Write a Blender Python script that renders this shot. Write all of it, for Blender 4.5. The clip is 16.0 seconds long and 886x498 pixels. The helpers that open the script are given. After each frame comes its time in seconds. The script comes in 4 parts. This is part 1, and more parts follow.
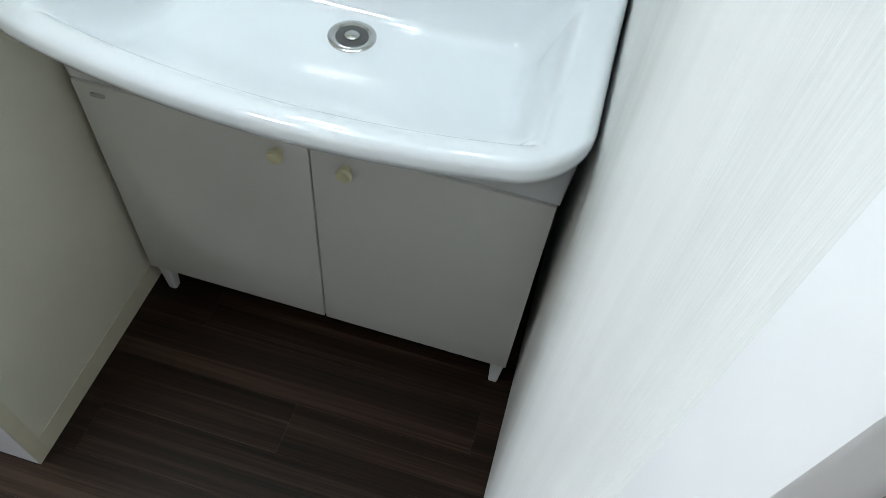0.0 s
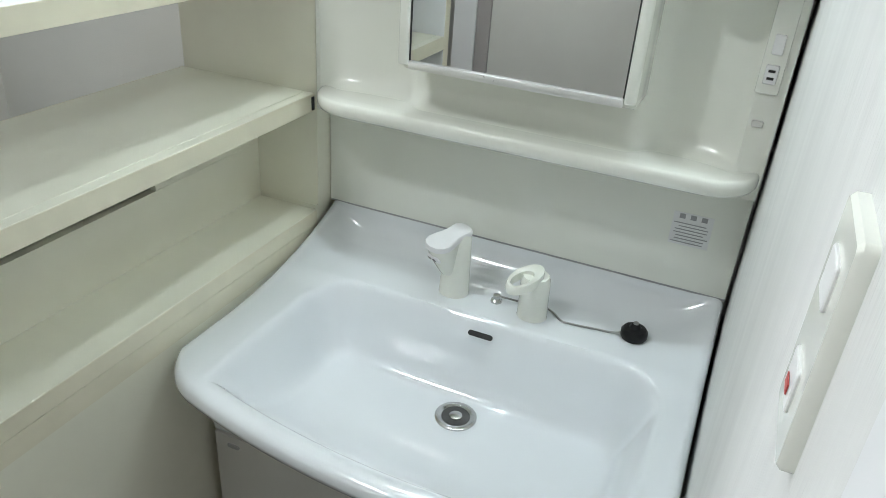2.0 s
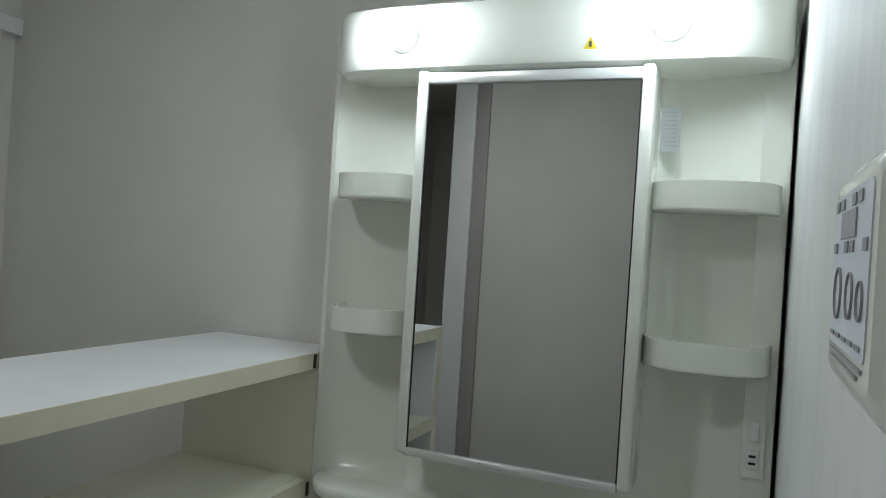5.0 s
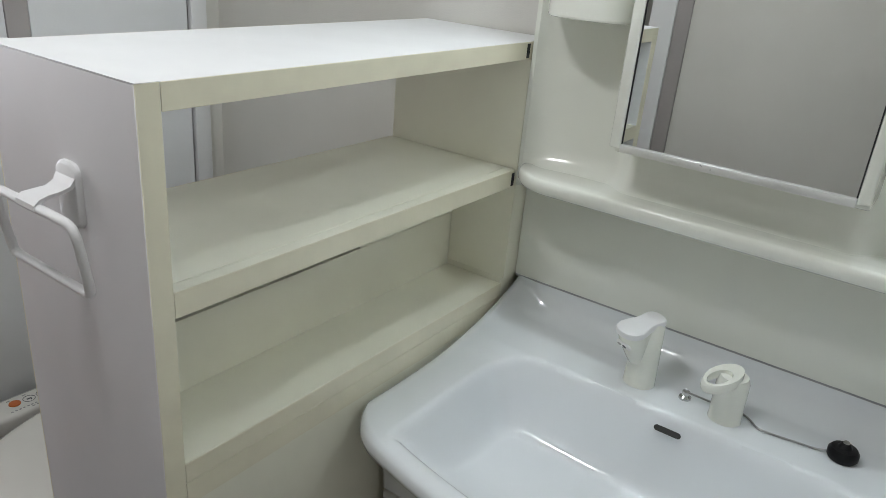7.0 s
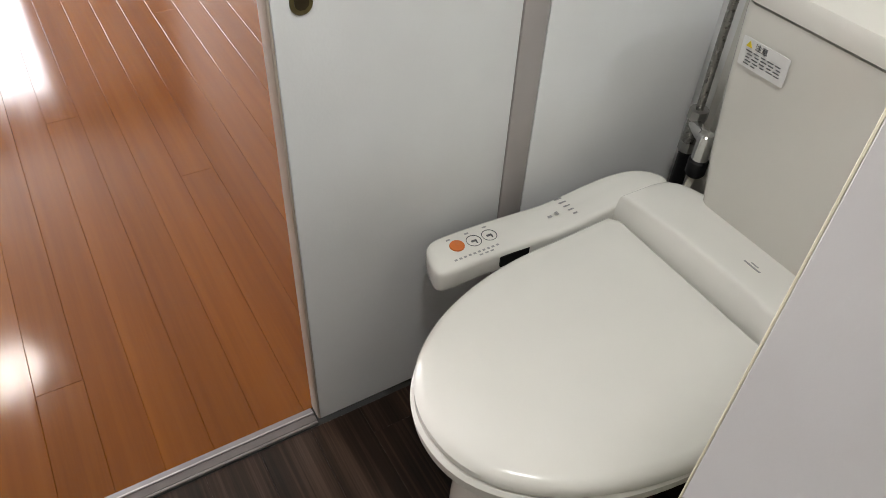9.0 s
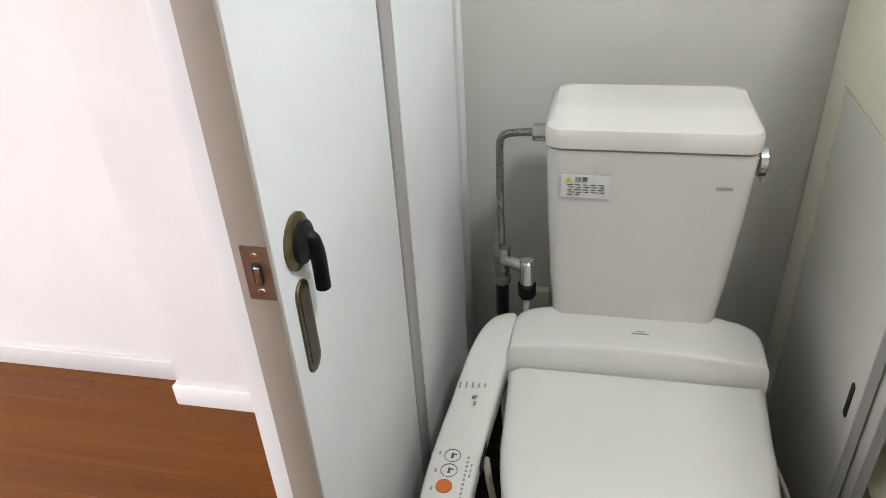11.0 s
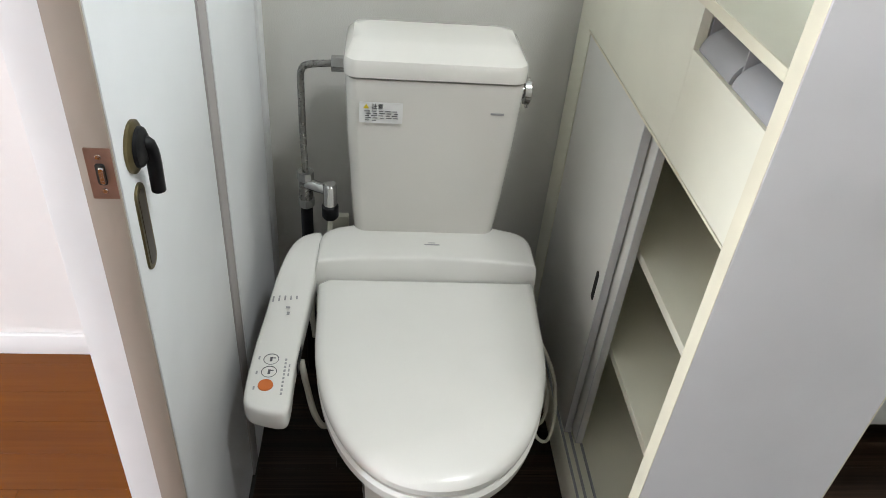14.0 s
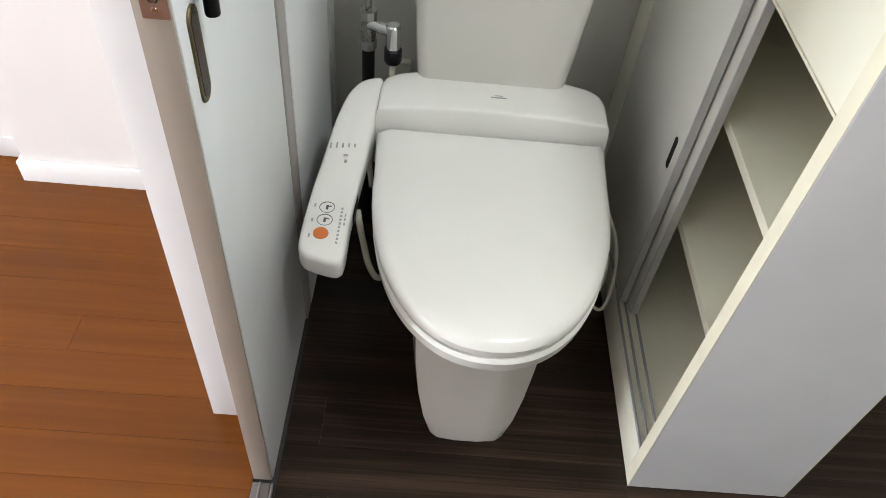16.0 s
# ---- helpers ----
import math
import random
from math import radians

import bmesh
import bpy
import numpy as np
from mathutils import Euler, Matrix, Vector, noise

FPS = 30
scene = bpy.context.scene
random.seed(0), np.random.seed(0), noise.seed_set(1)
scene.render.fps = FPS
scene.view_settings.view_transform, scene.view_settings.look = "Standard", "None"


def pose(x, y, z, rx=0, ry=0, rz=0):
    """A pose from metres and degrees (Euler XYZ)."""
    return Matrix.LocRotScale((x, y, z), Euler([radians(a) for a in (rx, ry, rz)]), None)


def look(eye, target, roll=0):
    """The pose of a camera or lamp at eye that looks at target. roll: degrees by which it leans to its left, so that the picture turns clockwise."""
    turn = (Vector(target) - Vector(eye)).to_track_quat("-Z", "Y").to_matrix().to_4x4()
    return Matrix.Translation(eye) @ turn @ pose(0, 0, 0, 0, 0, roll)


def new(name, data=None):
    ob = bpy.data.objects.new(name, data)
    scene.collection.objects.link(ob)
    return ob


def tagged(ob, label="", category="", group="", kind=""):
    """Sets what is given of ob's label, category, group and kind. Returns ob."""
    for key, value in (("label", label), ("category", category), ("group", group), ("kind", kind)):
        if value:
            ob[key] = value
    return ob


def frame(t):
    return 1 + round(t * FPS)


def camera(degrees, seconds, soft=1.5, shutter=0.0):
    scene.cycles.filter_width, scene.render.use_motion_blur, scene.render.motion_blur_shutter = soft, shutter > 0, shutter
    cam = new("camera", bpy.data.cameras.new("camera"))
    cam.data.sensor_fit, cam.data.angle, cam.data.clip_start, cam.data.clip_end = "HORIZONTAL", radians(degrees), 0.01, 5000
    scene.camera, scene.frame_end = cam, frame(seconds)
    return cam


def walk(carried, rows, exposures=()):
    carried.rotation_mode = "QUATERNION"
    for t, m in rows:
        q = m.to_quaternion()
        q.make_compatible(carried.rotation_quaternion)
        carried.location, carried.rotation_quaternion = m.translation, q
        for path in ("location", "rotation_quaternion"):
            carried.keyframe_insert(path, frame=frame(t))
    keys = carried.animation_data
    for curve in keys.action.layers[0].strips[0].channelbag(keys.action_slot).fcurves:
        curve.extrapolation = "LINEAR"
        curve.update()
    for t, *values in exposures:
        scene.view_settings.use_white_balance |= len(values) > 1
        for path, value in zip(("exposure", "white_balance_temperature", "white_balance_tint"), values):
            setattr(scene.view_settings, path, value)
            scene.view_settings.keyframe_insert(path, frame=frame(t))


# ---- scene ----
cam = camera(62.2, 16.0, soft=0.65)
PATH = [
    (0, (0.701, -1.053, 1.31), (0.501, 0.107, -0.308), 7.5),
    (0.3, (0.708, -1.09, 1.347), (0.286, 0.07, -0.208), 2.8),
    (0.5, (0.697, -1.08, 1.38), (0.165, 0.101, -0.145), 1.4),
    (1, (0.702, -1.112, 1.409), (0.153, 0.238, 0.038), 4.0),
    (1.5, (0.701, -1.123, 1.43), (0.095, 0.389, 0.269), 4.4),
    (2, (0.705, -1.131, 1.446), (0.046, 0.499, 0.494), 4.2),
    (2.5, (0.707, -1.134, 1.464), (0.015, 0.588, 0.72), 3.3),
    (3, (0.707, -1.146, 1.479), (0.007, 0.654, 0.958), 3.4),
    (3.5, (0.709, -1.156, 1.488), (-0.002, 0.69, 1.197), 3.2),
    (3.7, (0.71, -1.164, 1.494), (-0.004, 0.695, 1.3), 3.1),
    (5.8, (0.685, -1.188, 1.479), (-0.112, 0.646, 1.481), 3.8),
    (6, (0.685, -1.179, 1.486), (-0.166, 0.625, 1.338), 4.2),
    (6.5, (0.653, -1.173, 1.459), (-0.293, 0.52, 0.971), 5.1),
    (7, (0.628, -1.182, 1.427), (-0.408, 0.343, 0.653), 5.1),
    (7.5, (0.568, -1.203, 1.384), (-0.556, 0.097, 0.360), 6.3),
    (8, (0.4, -1.202, 1.27), (-0.806, -0.191, 0.036), 7.3),
    (8.2, (0.243, -1.164, 1.253), (-0.973, -0.303, -0.079), 6.3),
    (8.5, (0.123, -1.158, 1.213), (-1.153, -0.423, -0.141), 4.1),
    (8.8, (-0.061, -1.105, 1.194), (-1.302, -0.38, -0.197), 4.7),
    (9, (-0.173, -1.07, 1.197), (-1.397, -0.282, -0.174), 3.4),
    (9.2, (-0.247, -1.017, 1.182), (-1.515, -0.273, -0.174), 0.7),
    (11.3, (-0.697, -1.348, 1.311), (-0.854, 0.367, 0.296), -3.4),
    (11.5, (-0.694, -1.377, 1.328), (-0.725, 0.377, 0.367), -2.4),
    (12, (-0.683, -1.408, 1.366), (-0.516, 0.405, 0.537), 2.2),
    (12.5, (-0.689, -1.427, 1.369), (-0.474, 0.409, 0.605), 3.1),
    (13, (-0.702, -1.429, 1.356), (-0.48, 0.373, 0.519), 3.8),
    (13.5, (-0.702, -1.429, 1.333), (-0.481, 0.275, 0.31), 4.9),
    (14, (-0.7, -1.435, 1.317), (-0.516, 0.165, 0.132), 5.4),
    (14.5, (-0.697, -1.433, 1.303), (-0.527, 0.04, -0.039), 5.4),
    (15, (-0.691, -1.431, 1.297), (-0.539, -0.021, -0.113), 5.2),
    (15.5, (-0.692, -1.421, 1.293), (-0.554, -0.039, -0.146), 5.4),
    (16, (-0.714, -1.392, 1.272), (-0.649, -0.047, -0.207), 6.6),
]
EXPOSURES = [(0, 1.25, 6100, 9), (1, 1.15, 6200, 10), (2, 1.0, 6350, 10), (3, 1.0, 6350, 9), (3.5, 0.92, 6400, 10), (3.7, 0.72, 6400, 10), (5.8, -0.6, 6350, 11), (6, -0.4, 6350, 12), (6.5, 0.05, 6450, 12), (7, 0.65, 6500, 14), (7.5, 0.9, 6600, 15), (8, 1.2, 6650, 14), (8.5, 1.65, 6900, 15), (9, 1.6, 6850, 15), (9.2, 1.6, 6800, 15), (11.3, 1.7, 6550, 14), (12, 1.75, 6450, 14), (12.5, 1.54, 6400, 14), (13, 1.46, 6400, 13), (13.5, 1.56, 6400, 13), (14, 1.73, 6420, 12), (14.5, 1.85, 6450, 12), (16, 1.88, 6500, 12)]
walk(cam, [(t, look(eye, target, roll)) for t, eye, target, roll in PATH], EXPOSURES)

# ---- world and light ----
world = bpy.data.worlds.new("world")
scene.world = world
world.use_nodes = True
wn = world.node_tree
sky = wn.nodes.new("ShaderNodeTexSky")
sky.sky_type, sky.sun_disc = "NISHITA", False
sky.sun_elevation, sky.sun_rotation = radians(40), radians(100)
wn.links.new(sky.outputs[0], wn.nodes["Background"].inputs[0])
wn.nodes["Background"].inputs[1].default_value = 0.12


def area_lamp(name, m, sx, sy, watts, color):
    d = bpy.data.lights.new(name, "AREA")
    d.shape, d.size, d.size_y, d.energy, d.color = "RECTANGLE", sx, sy, watts, color
    ob = new(name, d)
    ob.matrix_world = m
    return ob


# daylight in the far window of the next room, and the ceiling light behind the camera
DAY = area_lamp("window_daylight", look((-6.10, -1.9, 1.10), (0, -1.7, 0.9)), 1.7, 1.85, 72, (0.90, 0.95, 1.0))
CEIL = area_lamp("ceiling_lamp_light", look((-0.15, -1.0, 2.235), (-0.15, -1.0, 0)), 0.18, 0.18, 4.3, (0.96, 1.0, 1.0))
BULB = 90.0

# ---- materials ----


def mat(name, color, rough=0.5, metal=0.0, vary=0.06, scale=6.0, bump=0.0, bscale=300.0, stretch=(1, 1, 1), coat=0.0, spec=0.5, emit=None, fine=True):
    """Principled surface with broad tint variation, fine grain and relief."""
    m = bpy.data.materials.new(name)
    m.use_nodes = True
    nt = m.node_tree
    b = nt.nodes["Principled BSDF"]
    b.inputs["Metallic"].default_value = metal
    b.inputs["Coat Weight"].default_value = coat
    b.inputs["Specular IOR Level"].default_value = spec
    tc = nt.nodes.new("ShaderNodeTexCoord")
    mp = nt.nodes.new("ShaderNodeMapping")
    mp.inputs["Scale"].default_value = stretch
    nt.links.new(tc.outputs["Object"], mp.inputs[0])
    n1 = nt.nodes.new("ShaderNodeTexNoise")
    n1.inputs["Scale"].default_value, n1.inputs["Detail"].default_value = scale, 4
    nt.links.new(mp.outputs[0], n1.inputs[0])
    r = nt.nodes.new("ShaderNodeMapRange")
    r.inputs["From Min"].default_value, r.inputs["From Max"].default_value = 0.3, 0.7
    r.inputs["To Min"].default_value, r.inputs["To Max"].default_value = 1 - vary, 1 + vary * 0.5
    nt.links.new(n1.outputs[0], r.inputs[0])
    mx = nt.nodes.new("ShaderNodeMix")
    mx.data_type, mx.blend_type = "RGBA", "MULTIPLY"
    mx.inputs["Factor"].default_value = 1.0
    mx.inputs["A"].default_value = (*color, 1)
    nt.links.new(r.outputs[0], mx.inputs["B"])
    nt.links.new(mx.outputs["Result"], b.inputs["Base Color"])
    rr = nt.nodes.new("ShaderNodeMapRange")
    rr.inputs["To Min"].default_value, rr.inputs["To Max"].default_value = max(0.02, rough - 0.06), min(1, rough + 0.06)
    n2 = nt.nodes.new("ShaderNodeTexNoise")
    n2.inputs["Scale"].default_value, n2.inputs["Detail"].default_value = scale * 5, 3
    nt.links.new(mp.outputs[0], n2.inputs[0])
    nt.links.new(n2.outputs[0], rr.inputs[0])
    nt.links.new(rr.outputs[0], b.inputs["Roughness"])
    if bump:
        n3 = nt.nodes.new("ShaderNodeTexNoise")
        n3.inputs["Scale"].default_value, n3.inputs["Detail"].default_value = bscale, 2
        nt.links.new(mp.outputs[0], n3.inputs[0])
        bp = nt.nodes.new("ShaderNodeBump")
        bp.inputs["Strength"].default_value, bp.inputs["Distance"].default_value = bump, 0.002
        nt.links.new(n3.outputs[0], bp.inputs["Height"])
        nt.links.new(bp.outputs[0], b.inputs["Normal"])
    if emit:
        b.inputs["Emission Color"].default_value = (*emit[0], 1)
        b.inputs["Emission Strength"].default_value = emit[1]
    return m


def streaked(name, c1, c2, c3, rough, along, fine=(4, 160), board=None, random_tint=0.0, bump=0.08):
    """Wood grain that runs along one axis, with board to board variation."""
    m = bpy.data.materials.new(name)
    m.use_nodes = True
    nt = m.node_tree
    b = nt.nodes["Principled BSDF"]
    tc = nt.nodes.new("ShaderNodeTexCoord")
    base = tc.outputs["Object"]
    if random_tint:
        oi = nt.nodes.new("ShaderNodeObjectInfo")
        sh = nt.nodes.new("ShaderNodeVectorMath")
        sh.operation = "MULTIPLY_ADD"
        sh.inputs[0].default_value = (7, 7, 7)
        nt.links.new(oi.outputs["Random"], sh.inputs[1])
        nt.links.new(base, sh.inputs[2])
        base = sh.outputs[0]
    mp = nt.nodes.new("ShaderNodeMapping")
    mp.inputs["Scale"].default_value = tuple(fine[0] if a == along else fine[1] for a in "xyz")
    nt.links.new(base, mp.inputs[0])
    n1 = nt.nodes.new("ShaderNodeTexNoise")
    n1.inputs["Scale"].default_value, n1.inputs["Detail"].default_value, n1.inputs["Roughness"].default_value = 1.0, 5, 0.65
    nt.links.new(mp.outputs[0], n1.inputs[0])
    n2 = nt.nodes.new("ShaderNodeTexNoise")
    n2.inputs["Scale"].default_value, n2.inputs["Detail"].default_value = 0.12, 3
    nt.links.new(mp.outputs[0], n2.inputs[0])
    ad = nt.nodes.new("ShaderNodeMath")
    ad.operation = "ADD"
    nt.links.new(n1.outputs[0], ad.inputs[0])
    nt.links.new(n2.outputs[0], ad.inputs[1])
    ramp = nt.nodes.new("ShaderNodeValToRGB")
    ramp.color_ramp.elements[0].position, ramp.color_ramp.elements[0].color = 0.36, (*c1, 1)
    ramp.color_ramp.elements[1].position, ramp.color_ramp.elements[1].color = 0.64, (*c3, 1)
    e = ramp.color_ramp.elements.new(0.5)
    e.color = (*c2, 1)
    hf = nt.nodes.new("ShaderNodeMath")
    hf.operation = "MULTIPLY"
    hf.inputs[1].default_value = 0.5
    nt.links.new(ad.outputs[0], hf.inputs[0])
    nt.links.new(hf.outputs[0], ramp.inputs[0])
    col = ramp.outputs[0]
    if random_tint:
        mr = nt.nodes.new("ShaderNodeMapRange")
        mr.inputs["To Min"].default_value, mr.inputs["To Max"].default_value = 1 - random_tint, 1 + random_tint
        nt.links.new(oi.outputs["Random"], mr.inputs[0])
        mx = nt.nodes.new("ShaderNodeMix")
        mx.data_type, mx.blend_type = "RGBA", "MULTIPLY"
        mx.inputs["Factor"].default_value = 1.0
        nt.links.new(col, mx.inputs["A"])
        nt.links.new(mr.outputs[0], mx.inputs["B"])
        col = mx.outputs["Result"]
    nt.links.new(col, b.inputs["Base Color"])
    rr = nt.nodes.new("ShaderNodeMapRange")
    rr.inputs["To Min"].default_value, rr.inputs["To Max"].default_value = rough - 0.08, rough + 0.1
    nt.links.new(n1.outputs[0], rr.inputs[0])
    nt.links.new(rr.outputs[0], b.inputs["Roughness"])
    bp = nt.nodes.new("ShaderNodeBump")
    bp.inputs["Strength"].default_value, bp.inputs["Distance"].default_value = bump, 0.002
    nt.links.new(n1.outputs[0], bp.inputs["Height"])
    nt.links.new(bp.outputs[0], b.inputs["Normal"])
    return m


M_WALL = mat("wallpaper", (0.71, 0.693, 0.645), 0.75, vary=0.06, scale=3, bump=0.32, bscale=380)
M_WALLSTREAK = mat("streaked_wallpaper", (0.75, 0.75, 0.725), 0.6, vary=0.06, scale=5, bump=0.55, bscale=60, stretch=(6, 6, 0.25))
M_PINKWALL = mat("next_room_wallpaper", (0.79, 0.765, 0.75), 0.75, vary=0.04, scale=3, bump=0.2, bscale=400)
M_CEIL = mat("ceiling_paper", (0.78, 0.77, 0.74), 0.8, vary=0.04, scale=2, bump=0.2, bscale=300)
M_WHITE = mat("white_trim_paint", (0.80, 0.80, 0.80), 0.4, vary=0.04, scale=8, bump=0.03, bscale=150)
M_TAUPE = mat("taupe_edge_tape", (0.40, 0.345, 0.29), 0.5, vary=0.05, scale=9, bump=0.05, bscale=120)
M_LEAF = mat("brown_grey_door_sheet", (0.22, 0.175, 0.155), 0.85, vary=0.06, scale=9, bump=0.05, bscale=120, spec=0.08)
M_LAM = mat("white_laminate", (0.74, 0.73, 0.74), 0.42, vary=0.08, scale=3.2, bump=0.06, bscale=260)
M_SLIDE = mat("pale_sliding_door_sheet", (0.74, 0.73, 0.68), 0.42, vary=0.05, scale=4, bump=0.05, bscale=240)
M_EDGE = mat("pale_grey_plastic", (0.56, 0.56, 0.55), 0.45, vary=0.05, scale=10)
M_CREAM = mat("cream_laminate", (0.85, 0.83, 0.69), 0.38, vary=0.05, scale=6, bump=0.05, bscale=220)
M_TAPE = mat("yellowed_edge_tape", (0.79, 0.745, 0.58), 0.42, vary=0.06, scale=14, bump=0.05, bscale=150)
M_DOOR = mat("white_door_sheet", (0.80, 0.81, 0.82), 0.45, vary=0.04, scale=5, bump=0.08, bscale=240)
M_CERAMIC = mat("white_basin_resin", (0.78, 0.81, 0.83), 0.11, vary=0.02, scale=4, coat=0.5)
M_IVORY = mat("ivory_toilet_ceramic", (0.75, 0.73, 0.68), 0.14, vary=0.025, scale=4, coat=0.3)
M_IVORYP = mat("ivory_seat_plastic", (0.78, 0.77, 0.725), 0.22, vary=0.03, scale=6, bump=0.02, bscale=200)
M_UNIT = mat("white_unit_plastic", (0.85, 0.86, 0.785), 0.15, vary=0.03, scale=4, coat=0.2)
M_CAB = mat("vanity_door_sheet", (0.66, 0.65, 0.62), 0.35, vary=0.04, scale=4, bump=0.04, bscale=200)
# dark grey that carries the shade inside the drain
M_WELL = mat("drain_well_shade", (0.10, 0.10, 0.098), 0.35, metal=0.4, vary=0.2, scale=40)
M_GREYP = mat("grey_plastic", (0.38, 0.38, 0.39), 0.45, vary=0.05, scale=10)
M_BLACK = mat("black_rubber", (0.006, 0.006, 0.007), 0.45, vary=0.2, scale=20, spec=0.25)
# near-black; in slots, holes and gaps it stands in for their shade
M_DARK = mat("dark_gap", (0.02, 0.02, 0.018), 0.6, vary=0.2, scale=20)
M_CHROME = mat("chrome", (0.55, 0.55, 0.54), 0.16, metal=1.0, vary=0.06, scale=30)
M_STEEL = mat("brushed_steel", (0.34, 0.34, 0.33), 0.32, metal=1.0, vary=0.1, scale=40)
M_BRASS = mat("aged_brass", (0.18, 0.145, 0.075), 0.38, metal=1.0, vary=0.3, scale=40, bump=0.1, bscale=200)
# brass darkened to give the shade of a hollow
M_HOLLOW = mat("brass_hollow_shade", (0.060, 0.042, 0.024), 0.35, metal=0.7, vary=0.3, scale=40)
M_COPPER = mat("bronze_plate", (0.33, 0.21, 0.16), 0.42, metal=0.85, vary=0.2, scale=40)
M_KNOB = mat("yellowed_knob_plastic", (0.70, 0.66, 0.44), 0.4, vary=0.08, scale=30)
M_ORANGE = mat("orange_button", (0.62, 0.16, 0.03), 0.4, vary=0.05, scale=30)
M_INK = mat("printed_ink", (0.10, 0.10, 0.11), 0.6, vary=0.1, scale=50)
M_PALEINK = mat("pale_printed_ink", (0.33, 0.33, 0.33), 0.6, vary=0.1, scale=50)
M_BLUEINK = mat("blue_print", (0.70, 0.74, 0.78), 0.5, vary=0.05, scale=30)
M_POST = mat("grey_taupe_post", (0.40, 0.37, 0.36), 0.5, vary=0.05, scale=9, bump=0.05, bscale=120)
M_RAIL = mat("bright_mirror_rail", (0.85, 0.85, 0.83), 0.3, metal=0.6, vary=0.05, scale=20)
M_GREYPAPER = mat("grey_sticker_paper", (0.38, 0.40, 0.39), 0.5, vary=0.05, scale=20)
M_GLOW = mat("glowing_lamp_cover", (0.9, 0.9, 0.88), 0.4, vary=0.0, emit=((1.0, 0.98, 0.94), 14.0))
M_PAPER = mat("sticker_paper", (0.80, 0.80, 0.79), 0.45, vary=0.03, scale=20)
M_YELLOW = mat("warning_yellow", (0.80, 0.62, 0.03), 0.5, vary=0.04, scale=30)
M_RED = mat("red_mark", (0.45, 0.06, 0.05), 0.5, vary=0.05, scale=30)
M_HOSE = mat("clear_hose_plastic", (0.62, 0.60, 0.50), 0.25, vary=0.08, scale=30)
M_PIPE = mat("dull_steel_pipe", (0.24, 0.235, 0.22), 0.28, metal=0.85, vary=0.15, scale=30)
M_BULB = mat("glowing_bulb_glass", (0.9, 0.9, 0.85), 0.3, vary=0.0, emit=((0.87, 1.0, 1.05), BULB))
M_SILL = mat("grey_beige_sill", (0.15, 0.135, 0.13), 0.35, vary=0.08, scale=20, bump=0.04, bscale=120)
M_ALU = mat("aluminium_sill", (0.34, 0.325, 0.32), 0.42, metal=0.8, vary=0.08, scale=20)
M_VINYL = streaked("dark_vinyl_floor", (0.0070, 0.0036, 0.0019), (0.0185, 0.0100, 0.0058), (0.056, 0.033, 0.0210), 0.30, "x", (2.2, 190), random_tint=0.025, bump=0.12)
M_BOARD = streaked("orange_floorboard", (0.122, 0.0345, 0.0020), (0.149, 0.0445, 0.0026), (0.178, 0.0555, 0.0038), 0.10, "x", (1.2, 40), random_tint=0.03, bump=0.006)
M_BOARD.node_tree.nodes["Principled BSDF"].inputs["Specular IOR Level"].default_value = 0.27
M_VINYL.node_tree.nodes["Principled BSDF"].inputs["Specular IOR Level"].default_value = 0.24
M_MIRROR = mat("mirror_silver", (0.80, 0.82, 0.81), 0.02, metal=1.0, vary=0.0)
for nm in ("Roughness",):
    bs = M_MIRROR.node_tree.nodes["Principled BSDF"].inputs[nm]
    for lk in list(bs.links):
        M_MIRROR.node_tree.links.remove(lk)
    bs.default_value = 0.01

# ---- mesh helpers ----


def mesh_of(name, bm, material, smooth=True):
    me = bpy.data.meshes.new(name)
    bmesh.ops.recalc_face_normals(bm, faces=bm.faces)
    bm.to_mesh(me)
    bm.free()
    for ml in material if isinstance(material, (list, tuple)) else (material,):
        me.materials.append(ml)
    if smooth:
        me.shade_smooth()
        me.set_sharp_from_angle(angle=radians(38))
    return me


def part(name, bm, material, parent=None, label="", smooth=True):
    """One bmesh as one mesh object, under a thing or a part."""
    ob = new(name, mesh_of(name, bm, material, smooth))
    if parent is not None:
        ob.parent = parent
    if label:
        ob["label"] = label
    if name == "print":
        ob["kind"] = "stuff"
    return ob


def thing(name, label, category, group="", kind=""):
    return tagged(new(name), label, category, group, kind)


def solid(name, bm, material, label, category, kind="", group=""):
    return tagged(part(name, bm, material), label, category, group, kind)


def box(x0, x1, y0, y1, z0, z1, bevel=0.0, bm=None, seg=2):
    bm = bm or bmesh.new()
    r = bmesh.ops.create_cube(bm, size=1.0, matrix=Matrix.Translation(((x0 + x1) / 2, (y0 + y1) / 2, (z0 + z1) / 2)) @ Matrix.Diagonal((abs(x1 - x0), abs(y1 - y0), abs(z1 - z0), 1)))
    if bevel:
        es = list({e for v in r["verts"] for e in v.link_edges})
        bmesh.ops.bevel(bm, geom=es, offset=bevel, segments=seg, profile=0.5, affect="EDGES")
    return bm


def loft(rings, cap0=True, cap1=True, bm=None, closed=True):
    bm = bm or bmesh.new()
    rows = [[bm.verts.new(p) for p in r] for r in rings]
    n = len(rows[0])
    for a, b in zip(rows, rows[1:]):
        for i in range(n if closed else n - 1):
            j = (i + 1) % n
            bm.faces.new((a[i], a[j], b[j], b[i]))
    if cap0:
        bm.faces.new(rows[0][::-1])
    if cap1:
        bm.faces.new(rows[-1])
    return bm


